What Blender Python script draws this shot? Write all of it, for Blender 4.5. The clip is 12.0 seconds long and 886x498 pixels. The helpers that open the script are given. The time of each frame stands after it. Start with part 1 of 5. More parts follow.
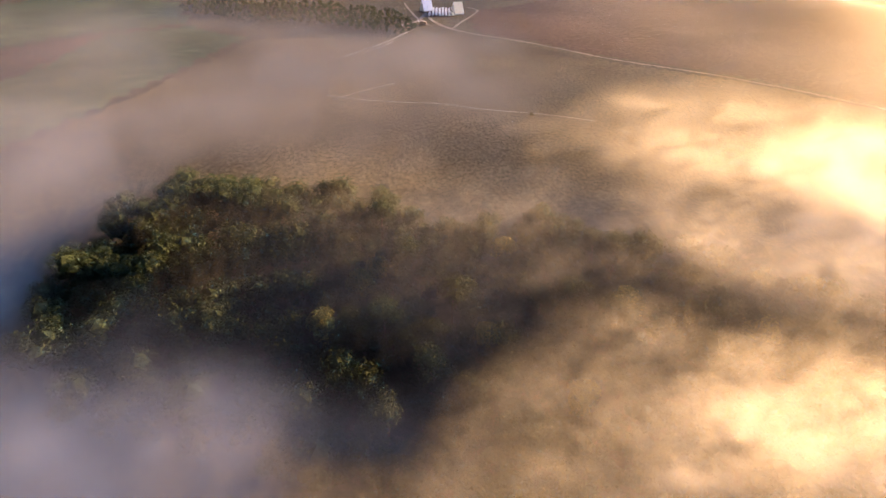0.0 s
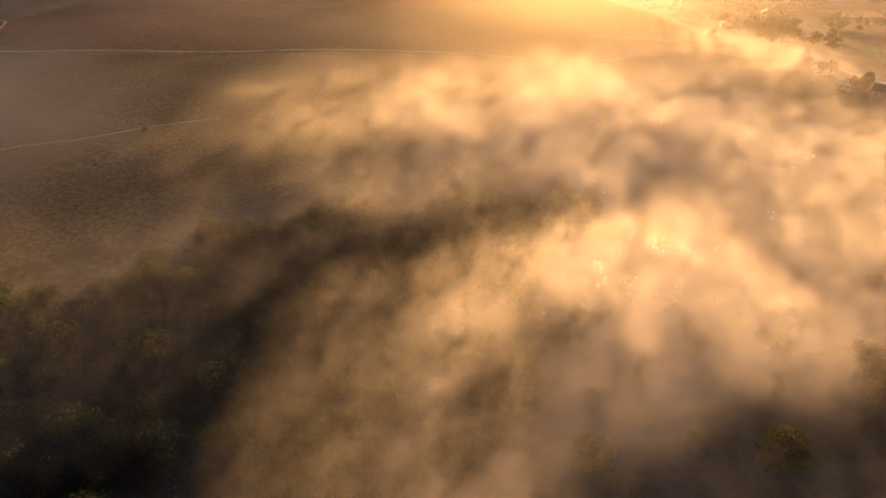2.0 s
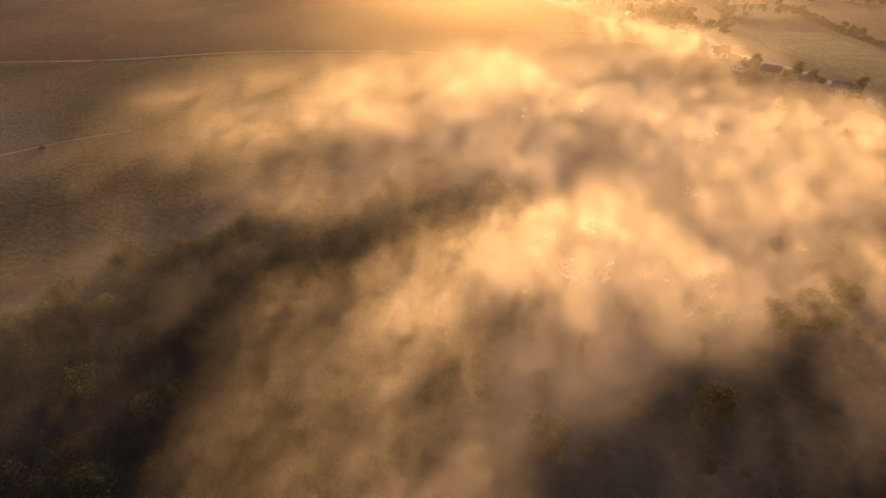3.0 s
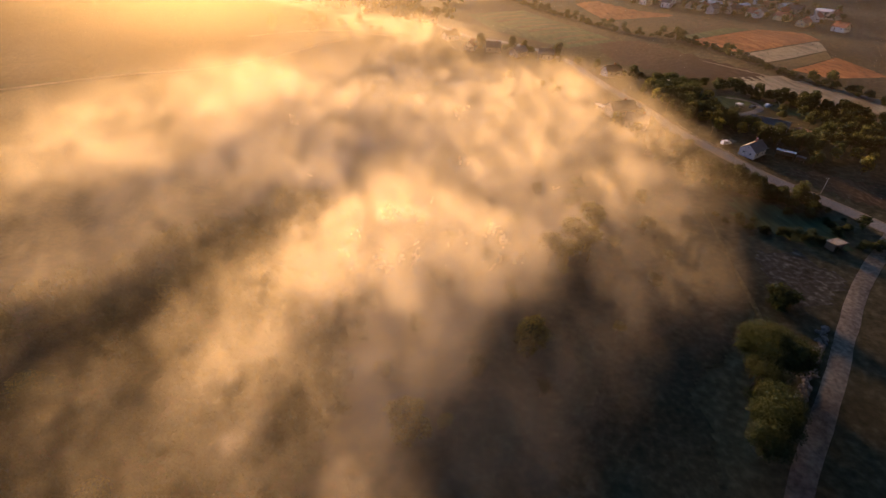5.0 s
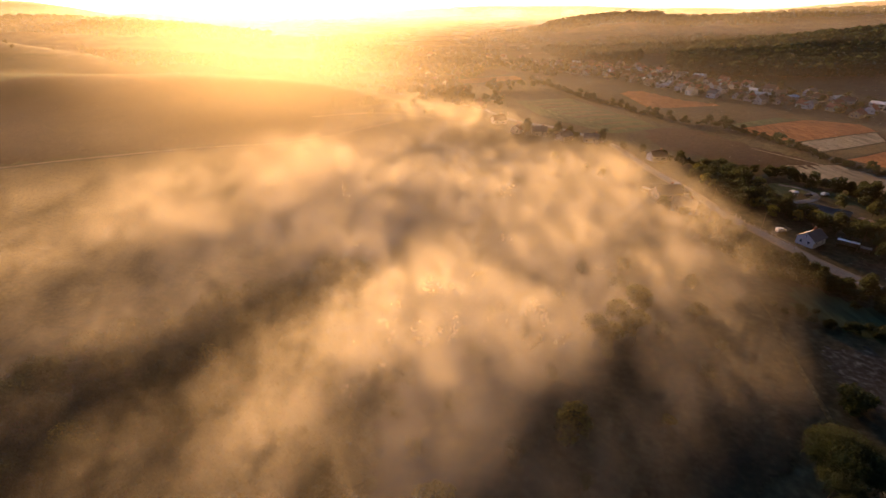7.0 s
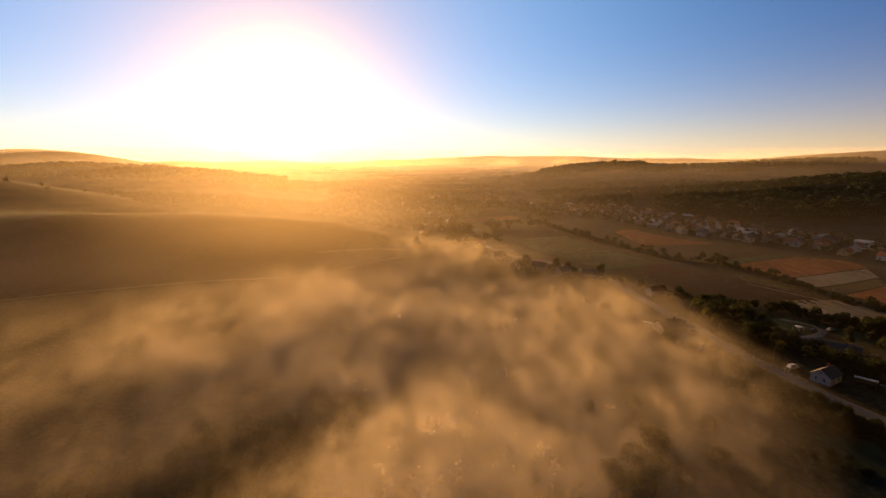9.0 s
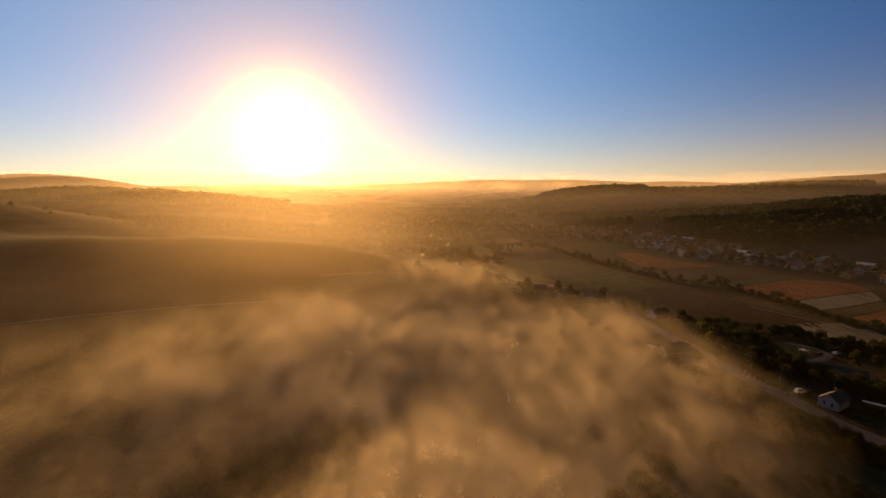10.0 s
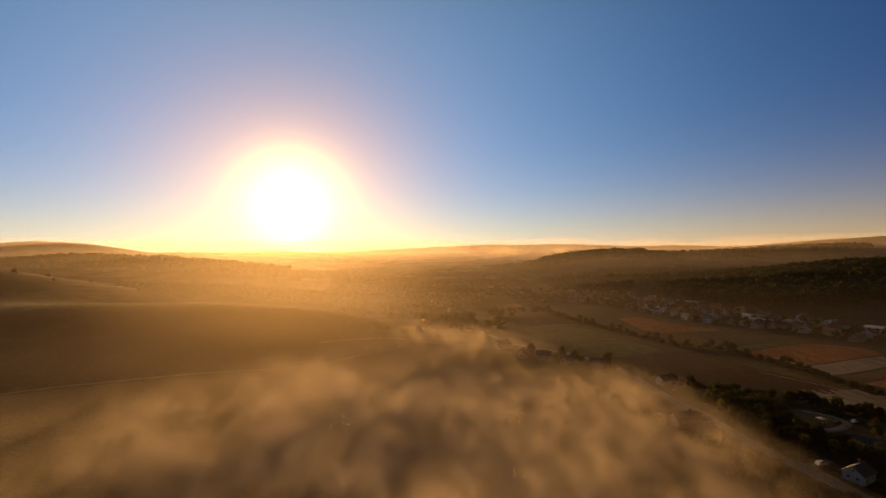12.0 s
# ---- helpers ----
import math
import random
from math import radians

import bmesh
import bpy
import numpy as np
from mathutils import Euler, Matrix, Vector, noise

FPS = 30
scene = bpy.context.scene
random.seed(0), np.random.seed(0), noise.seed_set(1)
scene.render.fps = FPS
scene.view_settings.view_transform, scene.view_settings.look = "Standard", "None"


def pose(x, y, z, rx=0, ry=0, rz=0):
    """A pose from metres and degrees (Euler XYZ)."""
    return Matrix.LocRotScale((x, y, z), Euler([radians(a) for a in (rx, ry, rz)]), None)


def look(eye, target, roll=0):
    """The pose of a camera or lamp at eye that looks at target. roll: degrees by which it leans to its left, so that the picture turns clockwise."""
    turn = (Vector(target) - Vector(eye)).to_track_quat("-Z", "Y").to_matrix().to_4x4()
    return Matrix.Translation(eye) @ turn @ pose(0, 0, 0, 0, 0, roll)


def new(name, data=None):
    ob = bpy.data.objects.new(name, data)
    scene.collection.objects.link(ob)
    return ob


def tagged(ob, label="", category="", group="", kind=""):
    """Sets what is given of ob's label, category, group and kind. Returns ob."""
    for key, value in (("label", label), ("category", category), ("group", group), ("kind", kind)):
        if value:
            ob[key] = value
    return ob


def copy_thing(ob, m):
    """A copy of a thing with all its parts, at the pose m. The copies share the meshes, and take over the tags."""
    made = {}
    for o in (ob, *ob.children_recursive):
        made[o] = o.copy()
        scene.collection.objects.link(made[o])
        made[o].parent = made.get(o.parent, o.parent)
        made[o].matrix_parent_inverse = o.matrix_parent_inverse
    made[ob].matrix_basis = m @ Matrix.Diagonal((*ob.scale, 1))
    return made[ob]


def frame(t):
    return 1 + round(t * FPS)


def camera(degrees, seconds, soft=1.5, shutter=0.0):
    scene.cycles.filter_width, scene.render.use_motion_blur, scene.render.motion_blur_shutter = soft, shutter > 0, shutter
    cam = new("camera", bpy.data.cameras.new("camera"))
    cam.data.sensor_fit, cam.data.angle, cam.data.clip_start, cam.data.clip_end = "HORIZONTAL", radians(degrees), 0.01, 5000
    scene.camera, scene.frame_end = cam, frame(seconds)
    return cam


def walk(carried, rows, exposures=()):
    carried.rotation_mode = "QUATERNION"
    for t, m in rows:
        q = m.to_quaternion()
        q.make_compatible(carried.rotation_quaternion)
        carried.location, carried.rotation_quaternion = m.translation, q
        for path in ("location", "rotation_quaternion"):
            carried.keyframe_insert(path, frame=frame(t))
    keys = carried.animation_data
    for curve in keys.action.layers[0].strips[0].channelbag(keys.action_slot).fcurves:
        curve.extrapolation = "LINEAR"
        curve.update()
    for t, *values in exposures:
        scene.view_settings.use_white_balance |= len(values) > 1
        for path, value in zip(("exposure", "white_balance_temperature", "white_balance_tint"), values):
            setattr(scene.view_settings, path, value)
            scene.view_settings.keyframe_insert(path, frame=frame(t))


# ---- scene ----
cam = camera(86.15, 12.0)

# seconds, heading to the left, tilt and lean in degrees; the drone hovers and turns
TURNS = [
    (0.0, 74.85, -34.57, 0.48), (0.5, 70.79, -34.67, 0.39), (1.0, 58.88, -34.94, 0.18), (1.5, 44.88, -35.28, 0.16),
    (2.0, 30.82, -35.61, 0.25), (2.5, 27.14, -35.71, 0.23), (3.0, 21.91, -35.89, 0.24), (3.5, 8.73, -36.19, 0.41),
    (3.7, 2.95, -36.26, 0.48), (4.2, -5.0, -36.1, 0.3), (4.75, -6.6, -35.9, 0.1), (5.3, -3.98, -35.81, -0.01),
    (5.5, -1.77, -35.8, 0.03), (6.0, -0.92, -35.79, -0.0), (6.5, -0.67, -35.18, 0.0), (7.0, -0.51, -26.92, -0.06),
    (7.2, -0.45, -23.42, -0.04), (7.5, -0.4, -20.2, 0), (8.3, -0.3, -17.6, 0.1), (8.8, -0.26, -14.69, 0.21),
    (9.0, -0.25, -10.87, 0.09), (9.5, -0.18, -8.58, -0.01), (10.0, -0.12, -8.08, -0.02), (10.5, -0.07, -8.07, -0.04),
    (11.0, -0.05, -4.65, -0.13), (11.5, -0.01, -4.23, -0.16), (12.0, 0.0, -0.25, -0.35),
]
EYE = (0, 0, 95)
walk(cam, [(t, pose(*EYE, 90 + p, -r, y)) for t, y, p, r in TURNS],
     exposures=[(0, 4.12, 5650, 7), (1.0, 3.6, 6200, 8.5), (2.0, 2.95, 7300, 8.5), (2.6, 2.9, 7400, 8.5), (3.7, 2.95, 7100, 8), (6.5, 2.97, 6950, 8), (7.2, 2.45, 7400, 9), (8.8, 1.55, 9500, 11), (9.5, 1.05, 9700, 10), (10.5, 0.95, 9700, 10), (12, 0.78, 9700, 10)])

# ---- sky and sun: a low morning sun a little to the left of the valley's end ----
SUN_AZ, SUN_EL = 17.8, 5.0
SUN = Vector((-math.sin(radians(SUN_AZ)) * math.cos(radians(SUN_EL)), math.cos(radians(SUN_AZ)) * math.cos(radians(SUN_EL)), math.sin(radians(SUN_EL))))
world = bpy.data.worlds.new("world")
scene.world = world
world.use_nodes = True
wn, wl = world.node_tree.nodes, world.node_tree.links
sky = wn.new("ShaderNodeTexSky")
sky.sky_type, sky.sun_disc = "NISHITA", False
sky.sun_elevation, sky.sun_rotation = radians(SUN_EL), radians(-SUN_AZ)
sky.altitude, sky.air_density, sky.dust_density, sky.ozone_density = 200, 1.0, 0.25, 5.0
wn["Background"].inputs["Strength"].default_value = 0.045
clear_air = wn.new("ShaderNodeMix")
clear_air.data_type, clear_air.blend_type = "RGBA", "MULTIPLY"
clear_air.inputs[0].default_value = 1.0
clear_air.inputs[7].default_value = (0.42, 0.9, 1.6, 1)
wl.new(sky.outputs[0], clear_air.inputs[6])
# the sky deepens towards the zenith and away from the sun
sky_way, rise = wn.new("ShaderNodeTexCoord"), wn.new("ShaderNodeSeparateXYZ")
deep = wn.new("ShaderNodeMapRange")
deep.interpolation_type = "SMOOTHSTEP"
for i, v in enumerate((0.38, 0.75, 1.0, 0.06)):
    deep.inputs[i + 1].default_value = v
wl.new(sky_way.outputs["Generated"], rise.inputs[0])
wl.new(rise.outputs["Z"], deep.inputs[0])
dome = wn.new("ShaderNodeMix")
dome.data_type, dome.blend_type = "RGBA", "MULTIPLY"
dome.inputs[0].default_value = 1.0
wl.new(clear_air.outputs[2], dome.inputs[6])
side = wn.new("ShaderNodeVectorMath")
side.operation = "DOT_PRODUCT"
side.inputs[1].default_value = SUN
wl.new(sky_way.outputs["Generated"], side.inputs[0])
dusk = wn.new("ShaderNodeValToRGB")
dusk.color_ramp.interpolation = "EASE"
dusk.color_ramp.elements[0].position, dusk.color_ramp.elements[0].color = 0.25, (0.5, 0.2, 0.1, 1)
dusk.color_ramp.elements[1].position, dusk.color_ramp.elements[1].color = 0.72, (1, 1, 1, 1)
halved = wn.new("ShaderNodeMath")
halved.operation = "MULTIPLY_ADD"
halved.inputs[1].default_value, halved.inputs[2].default_value = 0.5, 0.5
wl.new(side.outputs["Value"], halved.inputs[0])
wl.new(halved.outputs[0], dusk.inputs[0])
shade = wn.new("ShaderNodeMix")
shade.data_type, shade.blend_type = "RGBA", "MULTIPLY"
shade.inputs[0].default_value = 1.0
wl.new(dusk.outputs[0], shade.inputs[6])
wl.new(deep.outputs[0], shade.inputs[7])
wl.new(shade.outputs[2], dome.inputs[7])
wl.new(dome.outputs[2], wn["Background"].inputs["Color"])
# sky glow added: hazy aureole round the sun, warm fill band along the dusty horizon
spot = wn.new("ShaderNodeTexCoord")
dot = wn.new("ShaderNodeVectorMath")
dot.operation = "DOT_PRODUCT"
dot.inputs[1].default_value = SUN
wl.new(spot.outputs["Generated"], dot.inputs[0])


def wmath(op, a, b):
    n = wn.new("ShaderNodeMath")
    n.operation = op
    for i, v in enumerate((a, b)):
        if isinstance(v, (int, float)):
            n.inputs[i].default_value = v
        else:
            wl.new(v, n.inputs[i])
    return n.outputs[0]


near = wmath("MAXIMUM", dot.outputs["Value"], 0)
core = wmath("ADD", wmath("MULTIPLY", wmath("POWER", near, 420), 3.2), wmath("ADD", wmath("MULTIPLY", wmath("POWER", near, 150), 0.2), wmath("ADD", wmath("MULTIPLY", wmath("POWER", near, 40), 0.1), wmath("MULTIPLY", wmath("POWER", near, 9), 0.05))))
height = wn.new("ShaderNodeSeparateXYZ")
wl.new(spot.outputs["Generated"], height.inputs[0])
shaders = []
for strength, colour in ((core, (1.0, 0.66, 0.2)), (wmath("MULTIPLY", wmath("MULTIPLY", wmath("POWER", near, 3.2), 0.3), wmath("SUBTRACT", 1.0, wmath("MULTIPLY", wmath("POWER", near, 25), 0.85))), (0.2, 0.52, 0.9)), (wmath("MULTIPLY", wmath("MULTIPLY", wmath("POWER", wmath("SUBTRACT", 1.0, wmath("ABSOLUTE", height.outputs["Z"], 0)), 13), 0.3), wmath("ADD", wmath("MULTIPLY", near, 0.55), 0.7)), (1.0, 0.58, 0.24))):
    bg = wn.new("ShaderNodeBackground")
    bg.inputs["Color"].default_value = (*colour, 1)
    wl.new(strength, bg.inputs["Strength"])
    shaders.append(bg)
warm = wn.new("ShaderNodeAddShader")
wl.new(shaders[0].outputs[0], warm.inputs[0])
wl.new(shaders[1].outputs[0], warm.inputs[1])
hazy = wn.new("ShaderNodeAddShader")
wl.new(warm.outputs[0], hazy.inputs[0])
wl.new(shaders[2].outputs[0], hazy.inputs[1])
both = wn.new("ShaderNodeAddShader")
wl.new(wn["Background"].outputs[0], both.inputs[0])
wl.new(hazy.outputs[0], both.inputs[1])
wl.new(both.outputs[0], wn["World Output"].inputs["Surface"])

sun = new("sun", bpy.data.lights.new("sun", "SUN"))
sun.data.energy, sun.data.angle, sun.data.color = 5.0, radians(12.0), (1.0, 0.56, 0.24)
sun.matrix_world = look((0, 0, 0), -SUN)
scene.cycles.transparent_max_bounces = 48


# ---- noise on arrays ----
LATTICE = np.random.RandomState(7).rand(64, 64, 64).astype(np.float32)


def vnoise(x, y, z):
    """Smooth value noise, 0 to 1."""
    x, y, z = np.broadcast_arrays(np.asarray(x, float), np.asarray(y, float), np.asarray(z, float))
    i, j, k = np.floor(x).astype(int), np.floor(y).astype(int), np.floor(z).astype(int)
    u, v, w = [f * f * f * (f * (f * 6 - 15) + 10) for f in (x - i, y - j, z - k)]
    out = 0
    for a in (0, 1):
        for b in (0, 1):
            for c in (0, 1):
                out = out + LATTICE[(i + a) % 64, (j + b) % 64, (k + c) % 64] * (u if a else 1 - u) * (v if b else 1 - v) * (w if c else 1 - w)
    return out


def fbm(x, y, z=0.0, octaves=4, gain=0.5):
    out, amp, tot = 0, 1.0, 0.0
    for o in range(octaves):
        out = out + amp * vnoise(x * 2.03 ** o + 11.3 * o, y * 2.03 ** o + 5.1 * o, np.asarray(z) * 2.03 ** o + 3.7 * o)
        tot += amp
        amp *= gain
    return out / tot


def smooth(v, a, b):
    w = np.clip((np.asarray(v, float) - a) / (b - a), 0, 1)
    return w * w * (3 - 2 * w)


# hills: centre x, y, radii along and across, turn in degrees, height
HILLS = [(-240, 415, 180, 48, -6, 13.5), (-88, 400, 72, 42, 0, 14), (-330, 600, 150, 65, 0, -20), (-620, 600, 150, 90, 12, 42),
         (-900, 1250, 480, 170, -20, 50), (-2650, 3050, 1000, 400, -35, 138), (480, 1530, 190, 150, 30, 42),
         (950, 1480, 420, 170, 10, 28), (760, 800, 200, 120, 20, 27), (2600, 2500, 1500, 500, 45, 130), (2100, 3500, 900, 350, -32, 55),
         (20, 4350, 420, 400, 0, 22), (760, 4250, 700, 400, 0, 42), (300, 2300, 500, 160, 0, 26)]


def terrain(x, y):
    """Height of the land: a valley floor, the pasture's side rising to the west, and hills."""
    x, y = np.asarray(x, float), np.asarray(y, float)
    axis = 55 - 0.30 * np.maximum(0, y - 250) ** 1.0
    s = axis - x
    fade = 1 - 0.85 * smooth(y, 520, 950)
    z = (26 * smooth(s, 10, 240) + 0.036 * np.clip(s - 240, 0, 500)) * fade
    for cx, cy, ra, rb, turn, h in HILLS:
        c, q = np.cos(np.radians(turn)), np.sin(np.radians(turn))
        u, v = (x - cx) * c + (y - cy) * q, -(x - cx) * q + (y - cy) * c
        z = z + h * np.exp(-0.5 * ((u / ra) ** 2 + (v / rb) ** 2))
    z = z + 52 * smooth(y, 3000, 4300)
    wob = np.sin(x * 0.021 + 1.3) * np.sin(y * 0.017 + 0.4) + 0.5 * np.sin(x * 0.053 + y * 0.031)
    return z + 0.7 * wob + 0.0022 * np.hypot(x, y) * np.sin(x * 0.0061 + 2) * np.sin(y * 0.0052)


# ---- materials ----
def material(name, rough=0.9):
    m = bpy.data.materials.new(name)
    m.use_nodes = True
    n, l = m.node_tree.nodes, m.node_tree.links
    b = n["Principled BSDF"]
    b.inputs["Roughness"].default_value = rough
    b.inputs["Specular IOR Level"].default_value = 0.25
    return m, n, l, b


def noise_node(n, l, scale, detail=4, stretch=(1, 1, 1), turn=0.0, space="Object", warp=0.0):
    c = n.new("ShaderNodeTexCoord")
    mp = n.new("ShaderNodeMapping")
    mp.inputs["Scale"].default_value = stretch
    mp.inputs["Rotation"].default_value = (0, 0, radians(turn))
    t = n.new("ShaderNodeTexNoise")
    t.inputs["Scale"].default_value, t.inputs["Detail"].default_value, t.inputs["Distortion"].default_value = scale, detail, warp
    l.new(c.outputs[space], mp.inputs[0])
    l.new(mp.outputs[0], t.inputs["Vector"])
    return t.outputs["Fac"]


def ramp(n, l, fac, stops):
    r = n.new("ShaderNodeValToRGB")
    e = r.color_ramp.elements
    while len(e) < len(stops):
        e.new(0.5)
    for q, (p, c) in zip(e, stops):
        q.position, q.color = p, (*c, 1)
    l.new(fac, r.inputs[0])
    return r.outputs[0]


def blend(n, l, fac, a, b, mode="MIX"):
    m = n.new("ShaderNodeMix")
    m.data_type, m.blend_type = "RGBA", mode
    for i, v in ((0, fac), (6, a), (7, b)):
        if isinstance(v, (int, float)):
            m.inputs[i].default_value = v
        elif isinstance(v, tuple):
            m.inputs[i].default_value = (*v, 1)
        else:
            l.new(v, m.inputs[i])
    return m.outputs[2]


def bump(n, l, b, height, strength=0.4, distance=0.3):
    k = n.new("ShaderNodeBump")
    k.inputs["Strength"].default_value, k.inputs["Distance"].default_value = strength, distance
    l.new(height, k.inputs["Height"])
    l.new(k.outputs[0], b.inputs["Normal"])


def earth(name, dark, mid, light, fine=0.6, broad=0.02, stretch=(1, 1, 1), turn=0.0, rough=0.95, relief=0.3):
    """Soil, grass or crop: broad stains, fine grain and relief."""
    m, n, l, b = material(name, rough)
    b.inputs["Specular IOR Level"].default_value = 0.04 if rough > 0.8 else 0.25
    f1 = noise_node(n, l, fine, 6, stretch, turn)
    f2 = noise_node(n, l, broad, 5)
    c1 = ramp(n, l, f1, [(0.3, dark), (0.52, mid), (0.72, light)])
    c2 = ramp(n, l, f2, [(0.3, (0.62, 0.62, 0.62)), (0.7, (1.25, 1.2, 1.1))])
    l.new(blend(n, l, 1.0, c1, c2, "MULTIPLY"), b.inputs["Base Color"])
    bump(n, l, b, f1, 0.6, relief)
    return m


def leafy(name, dark, mid, light):
    """Foliage: varies from tree to tree and from clump to clump, and lets some light through."""
    m, n, l, b = material(name, 0.85)
    b.inputs["Specular IOR Level"].default_value = 0.1
    info, geo = n.new("ShaderNodeObjectInfo"), n.new("ShaderNodeNewGeometry")
    c1 = ramp(n, l, geo.outputs["Random Per Island"], [(0.0, dark), (0.55, mid), (1.0, light)])
    c2 = ramp(n, l, info.outputs["Random"], [(0.0, (0.75, 0.85, 0.7)), (0.5, (1.0, 1.0, 0.9)), (0.8, (1.08, 1.04, 0.88)), (1.0, (1.15, 1.04, 0.82))])
    c = blend(n, l, 1.0, c1, c2, "MULTIPLY")
    l.new(c, b.inputs["Base Color"])
    tr = n.new("ShaderNodeBsdfTranslucent")
    l.new(c, tr.inputs["Color"])
    mx = n.new("ShaderNodeMixShader")
    mx.inputs[0].default_value = 0.42
    l.new(b.outputs[0], mx.inputs[1])
    l.new(tr.outputs[0], mx.inputs[2])
    l.new(mx.outputs[0], n["Material Output"].inputs["Surface"])
    return m


MEADOW = earth("meadow", (0.034, 0.031, 0.017), (0.056, 0.05, 0.029), (0.09, 0.078, 0.048), 0.5, 0.015)
ROUGH = earth("rough_grass", (0.029, 0.026, 0.015), (0.047, 0.041, 0.024), (0.074, 0.064, 0.039), 0.6, 0.04)
PASTURE = earth("pasture", (0.045, 0.04, 0.021), (0.084, 0.071, 0.039), (0.125, 0.105, 0.062), 0.9, 0.018, relief=0.015)
PLOUGH = earth("plough", (0.0372, 0.0248, 0.0161), (0.0589, 0.0403, 0.026), (0.093, 0.0682, 0.0465), 0.9, 0.012, (1, 0.45, 1), relief=0.04)
RUST = earth("rust_crop", (0.115, 0.054, 0.025), (0.19, 0.092, 0.042), (0.26, 0.14, 0.068), 0.5, 0.02, (1, 0.2, 1), 25)
STUBBLE = earth("stubble", (0.1302, 0.1215, 0.0955), (0.1904, 0.182, 0.147), (0.2604, 0.2436, 0.2002), 0.4, 0.02, (1, 0.2, 1), 25)
GREENCROP = earth("green_crop", (0.0335, 0.0502, 0.0251), (0.0586, 0.0753, 0.0377), (0.0921, 0.1088, 0.0586), 0.5, 0.02, (1, 0.2, 1), 25)
FROST = earth("frosted_grass", (0.03, 0.027, 0.018), (0.055, 0.05, 0.04), (0.13, 0.125, 0.115), 0.55, 0.08)
TARMAC = earth("tarmac", (0.07, 0.07, 0.07), (0.11, 0.11, 0.108), (0.15, 0.148, 0.145), 1.5, 0.06, rough=0.6, relief=0.02)
DIRT = earth("dirt_track", (0.1, 0.085, 0.068), (0.16, 0.14, 0.115), (0.22, 0.195, 0.16), 0.9, 0.08, relief=0.1)
BARK = earth("bark", (0.05, 0.04, 0.03), (0.09, 0.07, 0.05), (0.14, 0.11, 0.085), 6, 0.5, (1, 1, 0.3), relief=0.03)
LEAF = leafy("leaves", (0.03, 0.038, 0.018), (0.041, 0.051, 0.025), (0.056, 0.066, 0.034))
LEAF_GOLD = leafy("yellow_leaves", (0.09, 0.09, 0.027), (0.15, 0.142, 0.042), (0.23, 0.2, 0.06))
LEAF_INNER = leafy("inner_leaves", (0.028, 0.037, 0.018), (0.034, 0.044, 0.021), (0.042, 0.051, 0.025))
LEAF_FAR = leafy("far_leaves", (0.016, 0.023, 0.011), (0.025, 0.033, 0.016), (0.036, 0.043, 0.022))


def fog_material(name, most, tint, wisps, returned=0.2):
    """Droplets: each sheet of the bank passes the light on scattered, and lets the rest through by its density."""
    m, n, l, b = material(name)
    n.remove(b)
    dens = n.new("ShaderNodeAttribute")
    dens.attribute_name = "thickness"
    amount = dens.outputs["Fac"]
    for scale, detail, stretch, warp, lo, hi, least, top in wisps:
        w = n.new("ShaderNodeMapRange")
        w.interpolation_type = "SMOOTHSTEP"
        for i, v in enumerate((lo, hi, least, top)):
            w.inputs[i + 1].default_value = v
        l.new(noise_node(n, l, scale, detail, stretch, 24, warp=warp), w.inputs[0])
        times = n.new("ShaderNodeMath")
        times.operation = "MULTIPLY"
        l.new(amount, times.inputs[0])
        l.new(w.outputs[0], times.inputs[1])
        amount = times.outputs[0]
    alpha = n.new("ShaderNodeMath")
    alpha.operation, alpha.use_clamp = "MULTIPLY", True
    alpha.inputs[1].default_value = most
    l.new(amount, alpha.inputs[0])
    onward = n.new("ShaderNodeBsdfTranslucent")
    onward.inputs["Color"].default_value = (*tint, 1)
    back = n.new("ShaderNodeBsdfDiffuse")
    back.inputs["Color"].default_value = (*tint, 1)
    mix = n.new("ShaderNodeMixShader")
    mix.inputs[0].default_value = returned
    l.new(onward.outputs[0], mix.inputs[1])
    l.new(back.outputs[0], mix.inputs[2])
    clear = n.new("ShaderNodeBsdfTransparent")
    out = n.new("ShaderNodeMixShader")
    l.new(alpha.outputs[0], out.inputs[0])
    l.new(clear.outputs[0], out.inputs[1])
    l.new(mix.outputs[0], out.inputs[2])
    l.new(out.outputs[0], n["Material Output"].inputs["Surface"])
    return m


def glare_material(name, tint, spread, index):
    """Added sun glare: it bends the sunlight only a little, so that it shines towards the sun."""
    m, n, l, b = material(name)
    n.remove(b)
    dens = n.new("ShaderNodeAttribute")
    dens.attribute_name = "thickness"
    bend = n.new("ShaderNodeBsdfRefraction")
    bend.inputs["Color"].default_value = (*tint, 1)
    bend.inputs["Roughness"].default_value, bend.inputs["IOR"].default_value = spread, index
    clear = n.new("ShaderNodeBsdfTransparent")
    out = n.new("ShaderNodeMixShader")
    l.new(dens.outputs["Fac"], out.inputs[0])
    l.new(clear.outputs[0], out.inputs[1])
    l.new(bend.outputs[0], out.inputs[2])
    l.new(out.outputs[0], n["Material Output"].inputs["Surface"])
    return m


